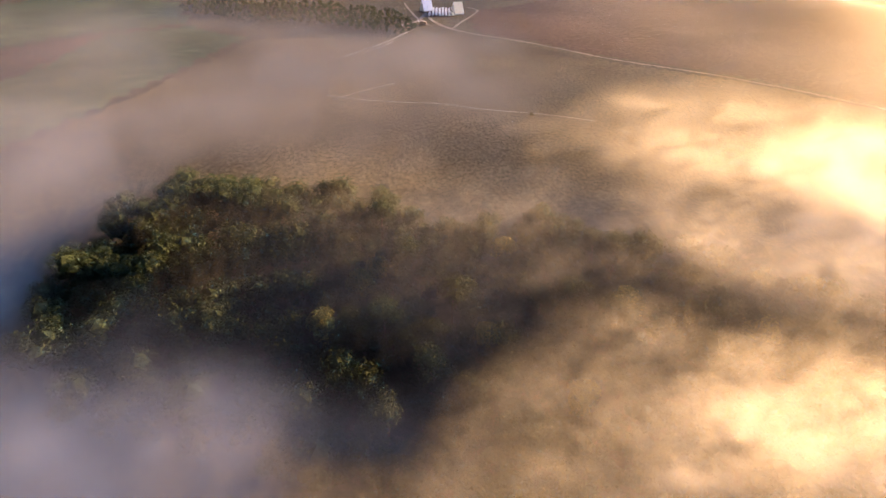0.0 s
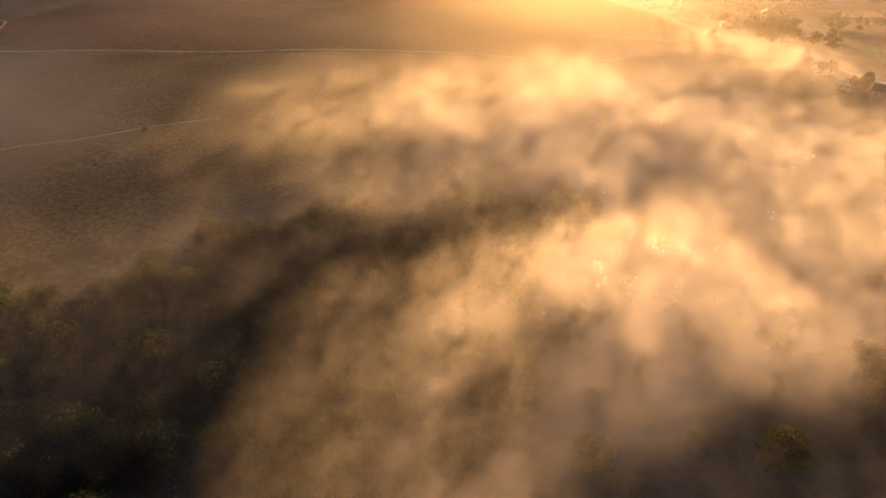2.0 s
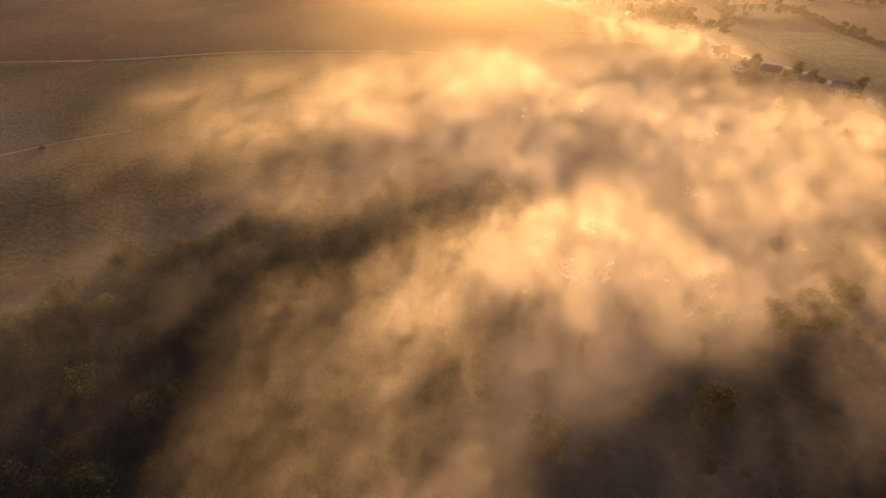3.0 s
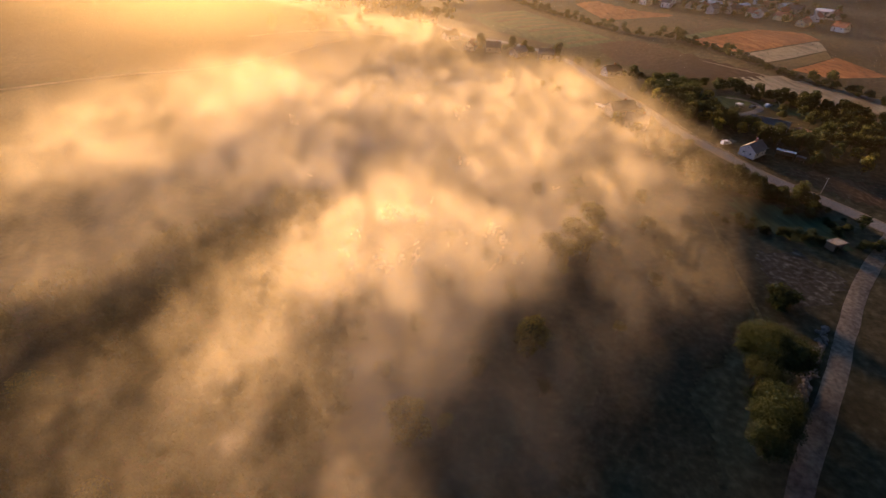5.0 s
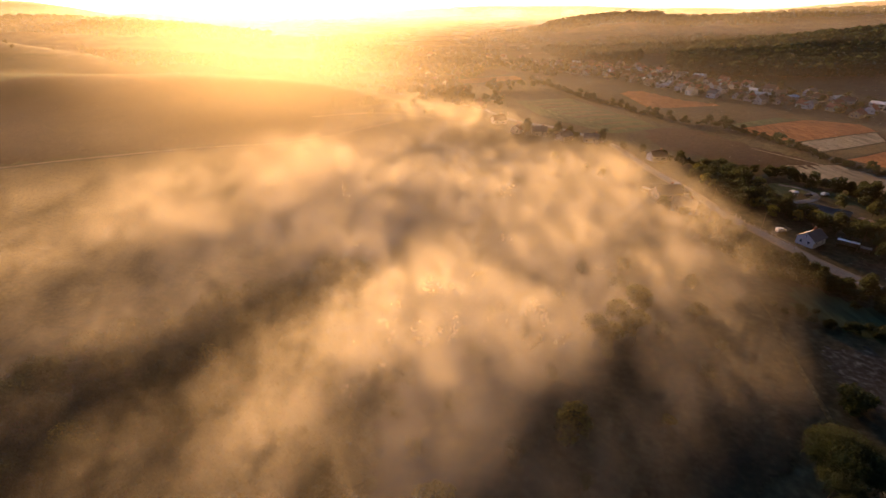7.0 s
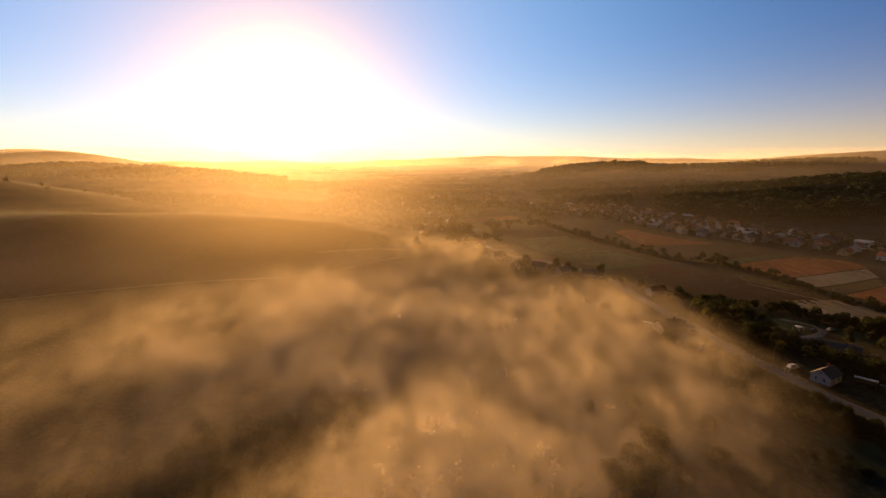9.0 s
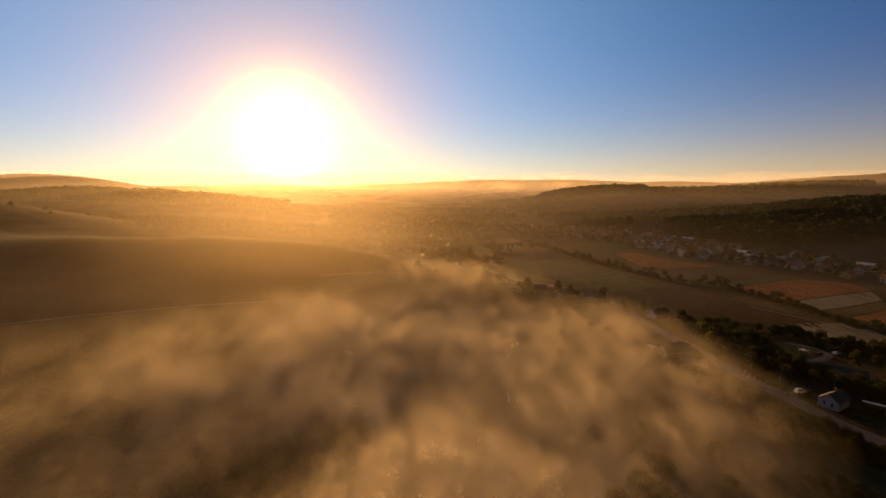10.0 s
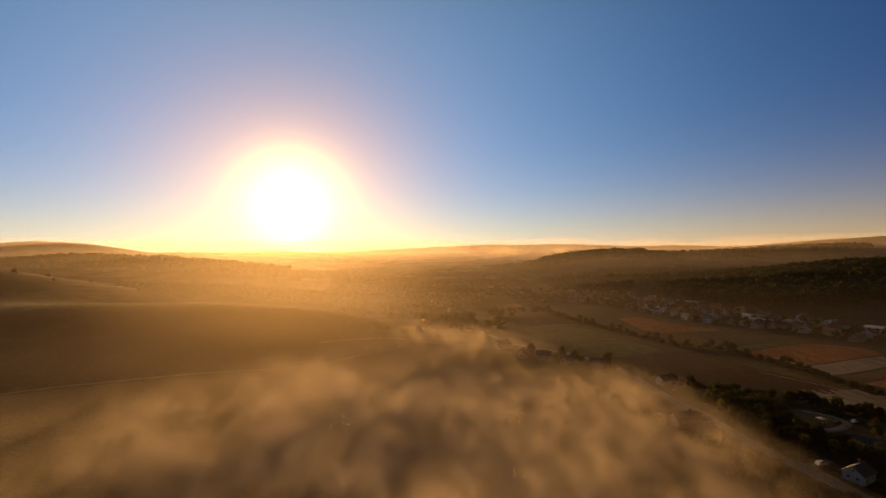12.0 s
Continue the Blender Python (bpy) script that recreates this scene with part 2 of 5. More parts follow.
# wisps: noise scale, detail, stretch, distortion, from, to, least, most
BILLOWS = ((0.05, 5, (1, 0.6, 1.4), 0.6, 0.34, 0.66, 0.45, 1.4), (0.13, 4, (1, 0.55, 1.2), 0.6, 0.33, 0.67, 0.4, 1.55), (0.42, 3, (1, 0.6, 1.1), 0.5, 0.3, 0.7, 0.62, 1.38))
FOG = fog_material("fog", 0.2, (0.7, 0.63, 0.51), BILLOWS)
MIST = fog_material("mist", 1.0, (0.7, 0.63, 0.53), ((0.09, 4, (1, 0.62, 1.3), 0.0, 0.32, 0.66, 0.9, 1.1),))
# the same droplets with shade put into a darker tint
SHADE_TINTED = fog_material("shade_tinted_fog", 1.0, (0.42, 0.4, 0.37), ((0.035, 4, (1, 0.7, 1), 0.3, 0.3, 0.7, 0.55, 1.3), (0.16, 3, (1, 0.8, 1), 0.2, 0.3, 0.7, 0.75, 1.2)), 0.9)
GLARE = glare_material("sunlit_dust", (1.0, 0.85, 0.6), 0.6, 1.6)


def haze_material(name, tint):
    """Thin haze standing in the air: sunlight from behind comes through it scattered."""
    m, n, l, b = material(name)
    n.remove(b)
    dens = n.new("ShaderNodeAttribute")
    dens.attribute_name = "thickness"
    through_light = n.new("ShaderNodeBsdfTranslucent")
    through_light.inputs["Color"].default_value = (*tint, 1)
    faint = n.new("ShaderNodeBsdfDiffuse")
    faint.inputs["Color"].default_value = (*tint, 1)
    mix = n.new("ShaderNodeMixShader")
    mix.inputs[0].default_value = 0.15
    l.new(through_light.outputs[0], mix.inputs[1])
    l.new(faint.outputs[0], mix.inputs[2])
    clear = n.new("ShaderNodeBsdfTransparent")
    out = n.new("ShaderNodeMixShader")
    l.new(dens.outputs["Fac"], out.inputs[0])
    l.new(clear.outputs[0], out.inputs[1])
    l.new(mix.outputs[0], out.inputs[2])
    l.new(out.outputs[0], n["Material Output"].inputs["Surface"])
    return m


HAZY = haze_material("haze", (0.8, 0.73, 0.62))


# ---- building helpers ----
def mesh_of(name, verts, faces, mat, smooth_shade=False):
    me = bpy.data.meshes.new(name)
    me.from_pydata([tuple(map(float, v)) for v in verts], [], [tuple(map(int, f)) for f in faces])
    if mat:
        me.materials.append(mat)
    if smooth_shade:
        me.shade_smooth()
    return me


def part(name, data, mat, parent=None, label="", at=None):
    """Links a mesh or a bmesh as one object, under a thing or a part."""
    if isinstance(data, bmesh.types.BMesh):
        me = bpy.data.meshes.new(name)
        data.to_mesh(me)
        data.free()
        if mat:
            me.materials.append(mat)
        data = me
    ob = new(name, data)
    if parent is not None:
        ob.parent = parent
    if at is not None:
        ob.matrix_basis = at
    if label:
        ob["label"] = label
    return ob


def inside(poly, x, y):
    x, y = np.asarray(x, float), np.asarray(y, float)
    hit = np.zeros(x.shape, bool)
    for (x1, y1), (x2, y2) in zip(poly, poly[1:] + poly[:1]):
        cross = (y1 > y) != (y2 > y)
        hit ^= cross & (x < (x2 - x1) * (y - y1) / (y2 - y1 + 1e-9) + x1)
    return hit


def depth_in(poly, x, y):
    """Signed distance to the outline, positive inside."""
    x, y = np.asarray(x, float), np.asarray(y, float)
    best = np.full(x.shape, 1e9)
    for (x1, y1), (x2, y2) in zip(poly, poly[1:] + poly[:1]):
        dx, dy = x2 - x1, y2 - y1
        t = np.clip(((x - x1) * dx + (y - y1) * dy) / (dx * dx + dy * dy + 1e-9), 0, 1)
        best = np.minimum(best, np.hypot(x - x1 - t * dx, y - y1 - t * dy))
    return np.where(inside(poly, x, y), best, -best)


def sheet(name, poly, mat, step, lift, bumps=0.0, ragged=0.0):
    """A patch of land cover that lies on the ground, cut to an outline."""
    px, py = [p[0] for p in poly], [p[1] for p in poly]
    nx, ny = max(2, int((max(px) - min(px)) / step) + 1), max(2, int((max(py) - min(py)) / step) + 1)
    gx, gy = np.meshgrid(np.linspace(min(px), max(px), nx), np.linspace(min(py), max(py), ny))
    d = depth_in(poly, gx, gy) + ragged * (fbm(gx / 9, gy / 9, 2.0, 3) - 0.5)
    keep = d > (-step * 1.6 if ragged == 0 else -step * 0.5)
    # pull the rim in to the outline
    z = terrain(gx, gy) + lift + bumps * (fbm(gx / 4, gy / 4, 5.0, 2) - 0.5)
    ids = -np.ones(gx.shape, int)
    ids[keep] = np.arange(keep.sum())
    verts = np.stack([gx[keep], gy[keep], z[keep]], -1)
    q = keep[:-1, :-1] & keep[1:, :-1] & keep[1:, 1:] & keep[:-1, 1:]
    faces = np.stack([ids[:-1, :-1][q], ids[:-1, 1:][q], ids[1:, 1:][q], ids[1:, :-1][q]], -1)
    me = mesh_of(name, verts, faces, mat, True)
    turnings = []
    for i in range(len(poly)):
        a, b, c = Vector(poly[i - 2]), Vector(poly[i - 1]), Vector(poly[i])
        turnings.append((b - a).cross(c - b))
    if ragged == 0 and (min(turnings) > 0 or max(turnings) < 0):
        way = 1 if min(turnings) > 0 else -1
        bm = bmesh.new()
        bm.from_mesh(me)
        for a, b in zip(poly, poly[1:] + poly[:1]):
            d = Vector((b[0] - a[0], b[1] - a[1], 0)) * way
            bmesh.ops.bisect_plane(bm, geom=list(bm.verts) + list(bm.edges) + list(bm.faces), plane_co=(a[0], a[1], 0), plane_no=(d.y, -d.x, 0), clear_outer=True)
        bm.to_mesh(me)
        bm.free()
        me.shade_smooth()
    return new(name, me)


def ribbon(name, points, width, mat, lift, step=3.0, wander=0.0):
    """A road or track along a line of points, laid on the ground with a slight camber."""
    pts = [Vector((*p, 0)) for p in points]
    line = []
    for i in range(len(pts) - 1):
        p0, p1, p2, p3 = pts[max(i - 1, 0)], pts[i], pts[i + 1], pts[min(i + 2, len(pts) - 1)]
        n = max(2, int((p2 - p1).length / step))
        for k in range(n):
            t = k / n
            line.append(0.5 * ((2 * p1) + (p2 - p0) * t + (2 * p0 - 5 * p1 + 4 * p2 - p3) * t * t + (3 * p1 - p0 - 3 * p2 + p3) * t ** 3))
    line.append(pts[-1])
    verts, faces = [], []
    cols = (-1, -0.5, 0, 0.5, 1)
    for i, p in enumerate(line):
        d = (line[min(i + 1, len(line) - 1)] - line[max(i - 1, 0)]).normalized()
        side = Vector((d.y, -d.x, 0))
        for c in cols:
            w = width / 2 * (1 + wander * (float(fbm(p.x / 7 + c, p.y / 7, 1.0, 2)) - 0.5))
            q = p + side * (c * w)
            verts.append((q.x, q.y, float(terrain(q.x, q.y)) + lift * (1 - 0.9 * c * c)))
        if i:
            a = 5 * (i - 1)
            faces += [(a + k, a + k + 1, a + k + 6, a + k + 5) for k in range(4)]
    return new(name, mesh_of(name, verts, faces, mat, True))


# ---- ground: one sheet to the horizon ----
rings = np.concatenate([np.arange(0.5, 330, 3.2), np.geomspace(333, 4880, 150)])
turns = np.radians(np.arange(0, 360, 360 / 420))
gr, ga = np.meshgrid(rings, turns, indexing="ij")
gx, gy = gr * np.sin(ga), gr * np.cos(ga)
gz = terrain(gx, gy)
nr, nt = gr.shape
idx = np.arange(nr * nt).reshape(nr, nt)
quads = np.stack([idx[:-1], np.roll(idx, -1, 1)[:-1], np.roll(idx, -1, 1)[1:], idx[1:]], -1).reshape(-1, 4)
ground = new("ground", mesh_of("ground", np.stack([gx, gy, gz], -1).reshape(-1, 3), quads[:, ::-1], MEADOW, True))
tagged(ground, "dim autumn meadow grass over rolling hills", "ground", kind="structure")


# ---- fog: a bank of drifting morning fog over the wood, built of many uneven sheets ----
PLUME = [(-98, -105), (-76, -58), (-60, -24), (-44, 4), (-48, 24), (-49, 45), (-46, 60), (-34, 82), (-26, 104), (0, 130), (50, 142), (84, 126), (38, 92), (13, 66), (0, 50), (-6, 30), (-12, 0), (-30, -40), (-60, -105)]
SKIRT = [(-14, 10), (16, 34), (44, 60), (78, 88), (104, 120), (112, 170), (84, 140), (40, 100), (0, 66)]
BEYOND = [(-64, 106), (-96, 78), (-118, 56), (-150, 76), (-160, 110), (-140, 142), (-116, 172), (-88, 210), (-76, 300), (-26, 384), (40, 392), (108, 290), (114, 210), (108, 145), (90, 112), (46, 86), (0, 80), (-24, 108), (-42, 128)]
VEIL = [(-70, -110), (-46, 0), (-40, 60), (-20, 120), (-60, 145), (-100, 95), (-122, 40), (-138, -10), (-120, -60)]
NORTH = [(-60, -150), (-66, -84), (-96, -58), (-130, -30), (-150, 60), (-200, 110), (-290, 80), (-330, 10), (-380, -80), (-420, -200), (-250, -230), (-150, -200)]
WOOD_END = [(-66, -80), (-92, -62), (-120, -58), (-150, -66), (-165, -95), (-120, -135), (-70, -120)]
FRONT = [(-84, -105), (-80, -62), (-68, -30), (-58, -4), (-50, 14), (-34, 10), (-38, -40), (-54, -105)]
RIM = [(-86, 72), (-58, 68), (-34, 94), (-12, 120), (-30, 146), (-66, 112)]


def fog_density(x, y, h):
    warp = 30 * (fbm(x / 45, y / 45, 4.0, 4) - 0.5)
    top1, top2 = 25 - 6 * smooth(x, 0, 55) + 9 * (fbm(x / 38, y / 38, 9.0, 4) - 0.5), 19 + 9 * (fbm(x / 50, y / 50, 7.0, 4) - 0.5) - 5 * smooth(y, 200, 330) - 3 * smooth(x, 10, 70)
    puff = smooth(fbm((x + 0.35 * y) / 26, (y - 0.35 * x) / 36, h / 14, 4, 0.55), 0.36, 0.64)
    d1 = smooth(depth_in(PLUME, x, y) + warp, -12, 22) * (0.14 + 0.86 * smooth(y + 0.3 * x, -30, 50)) * (0.45 + 0.55 * smooth(0.952 * y - 0.306 * x, 35, 95)) * smooth(top1 - h, -3, 9)
    d2 = 0.75 * (1 - 0.55 * smooth(y, 180, 320)) * smooth(depth_in(BEYOND, x, y) + warp, -28, 34) * (0.22 + 0.78 * smooth(y, 70, 160)) * (0.3 + 0.7 * smooth(x, -130, -35)) * smooth(top2 - h, -3, 9)
    thin = 0.18 * smooth(depth_in(RIM, x, y) + warp, -10, 16) * smooth(27 - h, -3, 8)
    thin = np.maximum(thin, 0.055 * smooth(depth_in(VEIL, x, y) + warp, -12, 30) * smooth(19 - h, -4, 9) * (0.4 + 0.6 * smooth(0.952 * y - 0.306 * x, 10, 70)))
    thin = np.maximum(thin, 0.17 * smooth(depth_in(SKIRT, x, y) + 1.3 * warp, -18, 22) * smooth(17 - h, -3, 9))
    return np.maximum(np.maximum(d1 * (0.65 + 0.45 * puff), d2 * (0.65 + 0.45 * puff)), thin * (0.55 + 0.7 * puff)) * smooth(h, 0, 2.5) * smooth(0.952 * y - 0.306 * x, -34, 8)


# every sheet leans over towards the sun, and the bank is a long row of them
SUNWARD, ACROSS = (-math.sin(radians(SUN_AZ)), math.cos(radians(SUN_AZ))), (math.cos(radians(SUN_AZ)), math.sin(radians(SUN_AZ)))
fog_v, fog_h = np.meshgrid(np.arange(-420, 250, 3.2), np.arange(0, 34, 3.0))
verts, faces, thick, total = [], [], [], 0
for row in np.arange(-330, 440, 4.2):
    u = row + 0.95 * fog_h + 3.0 * (fbm(fog_v / 30, row / 9.0, 2.0, 2) - 0.5)
    x, y = u * SUNWARD[0] + fog_v * ACROSS[0], u * SUNWARD[1] + fog_v * ACROSS[1]
    if not np.any((x > -405) & (x < 150) & (y > -210) & (y < 415)):
        continue
    dens = fog_density(x, y, fog_h)
    keep = dens > 0.015
    cell = keep[:-1, :-1] | keep[1:, :-1] | keep[1:, 1:] | keep[:-1, 1:]
    used = np.zeros(x.shape, bool)
    for a in (slice(None, -1), slice(1, None)):
        for b in (slice(None, -1), slice(1, None)):
            used[a, b] |= cell
    if not used.any():
        continue
    ids = -np.ones(x.shape, int)
    ids[used] = total + np.arange(used.sum())
    total += int(used.sum())
    verts.append(np.stack([x[used], y[used], (terrain(x, y) + fog_h)[used]], -1))
    faces.append(np.stack([ids[:-1, :-1][cell], ids[:-1, 1:][cell], ids[1:, 1:][cell], ids[1:, :-1][cell]], -1))
    thick.append(np.where(keep, dens, 0)[used])
fog_mesh = mesh_of("fog_bank", np.concatenate(verts), np.concatenate(faces), FOG, True)
fog_mesh.attributes.new("thickness", "FLOAT", "POINT").data.foreach_set("value", np.concatenate(thick).astype(np.float32))
tagged(new("fog_bank", fog_mesh), "drifting bank of pale morning fog over the wood", "fog", kind="stuff")

# thin fog, tint darkened for shade, drifting over the wood and the north of the pasture, in level sheets
veil = tagged(new("thin_fog"), "thin fog tinted grey for shade, drifting over the wood's edge", "fog", kind="stuff")
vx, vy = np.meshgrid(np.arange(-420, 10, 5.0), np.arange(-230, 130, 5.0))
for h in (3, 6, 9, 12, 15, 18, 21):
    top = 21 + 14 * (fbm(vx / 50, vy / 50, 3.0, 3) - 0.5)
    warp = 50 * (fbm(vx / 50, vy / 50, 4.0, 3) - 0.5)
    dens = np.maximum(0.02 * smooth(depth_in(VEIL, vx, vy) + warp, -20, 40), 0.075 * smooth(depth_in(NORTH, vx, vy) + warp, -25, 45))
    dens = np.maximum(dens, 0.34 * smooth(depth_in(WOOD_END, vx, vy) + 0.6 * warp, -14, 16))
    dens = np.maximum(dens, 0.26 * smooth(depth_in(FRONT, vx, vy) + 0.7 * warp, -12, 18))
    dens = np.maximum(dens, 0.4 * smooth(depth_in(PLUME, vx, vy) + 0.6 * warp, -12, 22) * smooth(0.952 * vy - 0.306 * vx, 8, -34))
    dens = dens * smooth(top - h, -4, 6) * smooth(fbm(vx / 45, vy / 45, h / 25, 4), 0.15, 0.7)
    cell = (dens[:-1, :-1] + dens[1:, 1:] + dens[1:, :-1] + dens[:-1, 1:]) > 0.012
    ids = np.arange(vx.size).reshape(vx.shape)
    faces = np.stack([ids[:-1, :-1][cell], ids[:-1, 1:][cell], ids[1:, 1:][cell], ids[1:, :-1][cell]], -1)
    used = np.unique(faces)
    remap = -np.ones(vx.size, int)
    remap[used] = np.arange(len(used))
    me = mesh_of("fog_layer", np.stack([vx, vy, terrain(vx, vy) + h], -1).reshape(-1, 3)[used], remap[faces], SHADE_TINTED, True)
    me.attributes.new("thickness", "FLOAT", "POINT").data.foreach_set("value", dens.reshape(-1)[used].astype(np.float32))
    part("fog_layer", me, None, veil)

# sheets added in the air over the valley to imitate veiling sun glare
for far_off, wide, share in ((70, 420, 0.011), (150, 600, 0.003)):
    v, z = np.meshgrid(np.linspace(-wide, wide, 61), np.linspace(0, 1, 21))
    x, y = far_off * SUNWARD[0] + v * ACROSS[0], far_off * SUNWARD[1] + v * ACROSS[1]
    low = terrain(x, y)
    dens = share * smooth(np.abs(v), wide, wide * 0.4) * smooth(z, 1.0, 0.3) * smooth(z, 0, 0.1)
    ids = np.arange(v.size).reshape(v.shape)
    faces = np.stack([ids[:-1, :-1], ids[:-1, 1:], ids[1:, 1:], ids[1:, :-1]], -1).reshape(-1, 4)
    me = mesh_of("sunlit_dust", np.stack([x, y, low + z * (150 - low)], -1).reshape(-1, 3), faces, GLARE, True)
    me.attributes.new("thickness", "FLOAT", "POINT").data.foreach_set("value", dens.reshape(-1).astype(np.float32))
    tagged(new("sunlit_dust", me), "added sheet of golden sun glare in the air", "haze", kind="stuff")

# thin even haze over the hillside behind the pasture, added to imitate veiling glare
HAZE = [(-120, 170), (-40, 200), (40, 330), (60, 480), (-60, 540), (-330, 520), (-480, 380), (-460, 190), (-360, 100), (-240, 140)]
hx, hy = np.meshgrid(np.arange(-500, 80, 12.0), np.arange(90, 560, 12.0))
hillside_haze = tagged(new("hillside_haze"), "thin haze added for sun glare along the hillside", "mist", kind="stuff")
for h in (8, 16, 24, 34):
    dens = 0.07 * smooth(depth_in(HAZE, hx, hy), -10, 70)
    cell = (dens[:-1, :-1] + dens[1:, 1:]) > 0.015
    ids = np.arange(hx.size).reshape(hx.shape)
    faces = np.stack([ids[:-1, :-1][cell], ids[:-1, 1:][cell], ids[1:, 1:][cell], ids[1:, :-1][cell]], -1)
    used = np.unique(faces)
    remap = -np.ones(hx.size, int)
    remap[used] = np.arange(len(used))
    flat = np.stack([hx, hy, terrain(hx, hy) + h], -1).reshape(-1, 3)
    me = mesh_of("haze_layer", flat[used], remap[faces], MIST, True)
    at = me.attributes.new("thickness", "FLOAT", "POINT")
    at.data.foreach_set("value", dens.reshape(-1)[used].astype(np.float32))
    part("haze_layer", me, None, hillside_haze)


# ---- trees ----
def leaf_mesh(name, rng, lobes, count, size, mat):
    """A crown of many small leaf clumps round uneven lobes, with gaps between them."""
    verts, faces = [], []
    count, size = count * 2, size * 0.78
    weights = np.array([l[3] ** 2 for l in lobes])
    pick = rng.choice(len(lobes), count, p=weights / weights.sum())
    for q in pick:
        cx, cy, cz, r = lobes[q]
        d = rng.normal(size=3)
        d /= np.linalg.norm(d)
        if d[2] < -0.5:
            d[2] *= -0.6
        c = np.array((cx, cy, cz)) + d * r * rng.uniform(0.7, 1.08) * np.array((1, 1, 0.85))
        nrm = d + rng.normal(size=3) * 0.55 + np.array((0, 0, 0.25))
        nrm /= np.linalg.norm(nrm)
        u = np.cross(nrm, rng.normal(size=3))
        u /= np.linalg.norm(u)
        v = np.cross(nrm, u)
        s = size * rng.uniform(0.55, 1.3)
        k = len(verts)
        verts += [c + u * s + nrm * 0.2 * s, c + v * s * 0.95 - u * 0.45 * s, c - v * s * 0.85 - u * 0.55 * s - nrm * 0.2 * s]
        faces.append((k, k + 1, k + 2))
    outer = len(faces)
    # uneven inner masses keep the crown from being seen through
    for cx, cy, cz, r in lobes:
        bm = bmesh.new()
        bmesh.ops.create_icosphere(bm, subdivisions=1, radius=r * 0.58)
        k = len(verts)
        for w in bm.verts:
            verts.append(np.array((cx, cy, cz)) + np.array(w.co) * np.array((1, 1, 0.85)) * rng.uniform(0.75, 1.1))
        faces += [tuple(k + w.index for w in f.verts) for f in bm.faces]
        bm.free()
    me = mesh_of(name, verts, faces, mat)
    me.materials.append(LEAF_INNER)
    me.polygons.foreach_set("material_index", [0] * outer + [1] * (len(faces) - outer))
    return me


def trunk_mesh(name, rng, height, girth, lobes):
    """A tapered, slightly bent trunk with limbs that reach into the crown."""
    verts, faces = [], []

    def limb(a, b, ra, rb, sides=6, bits=3):
        a, b = np.array(a, float), np.array(b, float)
        bend = rng.normal(size=3) * 0.06 * np.linalg.norm(b - a)
        base = len(verts)
        for i in range(bits + 1):
            t = i / bits
            c = a + (b - a) * t + bend * math.sin(math.pi * t)
            r = ra + (rb - ra) * t
            for k in range(sides):
                w = 2 * math.pi * k / sides
                verts.append((c[0] + r * math.cos(w), c[1] + r * math.sin(w), c[2]))
        for i in range(bits):
            for k in range(sides):
                p, q = base + i * sides + k, base + i * sides + (k + 1) % sides
                faces.append((p, q, q + sides, p + sides))

    limb((0, 0, -0.6), (0, 0, height), girth, girth * 0.35, 8, 5)
    for cx, cy, cz, r in lobes:
        z0 = min(height * 0.95, max(height * 0.35, cz - 0.9 * math.hypot(cx, cy) - 0.5))
        limb((0, 0, z0), (cx * 0.9, cy * 0.9, cz), girth * 0.42, girth * 0.1, 5, 2)
    return mesh_of(name, verts, faces, BARK, True)


def tree_kind(seed, tall, spread, leaves, size, mat, name="tree", label="", low=0.28, most=11):
    """A tree: empty at its foot, trunk and crown."""
    rng = np.random.RandomState(seed)
    lobes = [(0, 0, tall * 0.78, spread * 0.36)]
    for i in range(rng.randint(most - 3, most + 1)):
        w, rr = rng.uniform(0, 6.28), spread * rng.uniform(0.16, 0.36)
        lobes.append((rr * math.cos(w), rr * math.sin(w), tall * rng.uniform(low + 0.16, 0.8), spread * rng.uniform(0.17, 0.28)))
    top = max(l[2] + l[3] for l in lobes)
    lobes = [(a, b, c * tall / top, d) for a, b, c, d in lobes]
    root = new(name)
    tagged(root, label, "tree")
    part("trunk", trunk_mesh("trunk", rng, tall * 0.62, 0.02 * tall, lobes), None, root)
    part("crown", leaf_mesh("crown", rng, lobes, leaves, size, mat), None, root)
    return root


def scatter(poly, gap, seed, edge=0.0):
    """Uneven places inside an outline, at least a gap apart."""
    rng = np.random.RandomState(seed)
    xs, ys = [p[0] for p in poly], [p[1] for p in poly]
    area = (max(xs) - min(xs)) * (max(ys) - min(ys))
    out = []
    cells = {}
    n = int(area / gap ** 2 * 6)
    cand = np.stack([rng.uniform(min(xs), max(xs), n), rng.uniform(min(ys), max(ys), n)], -1)
    cand = cand[depth_in(poly, cand[:, 0], cand[:, 1]) > edge]
    for x, y in cand:
        i, j = int(x // gap), int(y // gap)
        if all((x - a) ** 2 + (y - b) ** 2 > gap * gap for di in (-1, 0, 1) for dj in (-1, 0, 1) for a, b in cells.get((i + di, j + dj), ())):
            cells.setdefault((i, j), []).append((x, y))
            out.append((x, y))
    return out


def plant(kinds, places, seed, low=0.8, high=1.2, group=""):
    rng = np.random.RandomState(seed)
    for x, y in places:
        k = kinds[rng.randint(len(kinds))]
        s = rng.uniform(low, high)
        t = copy_thing(k, pose(x, y, float(terrain(x, y)) - 0.1, 0, 0, rng.uniform(0, 360)))
        t.scale = (s * rng.uniform(0.9, 1.1), s * rng.uniform(0.9, 1.1), s)
        if group:
            t["group"] = group


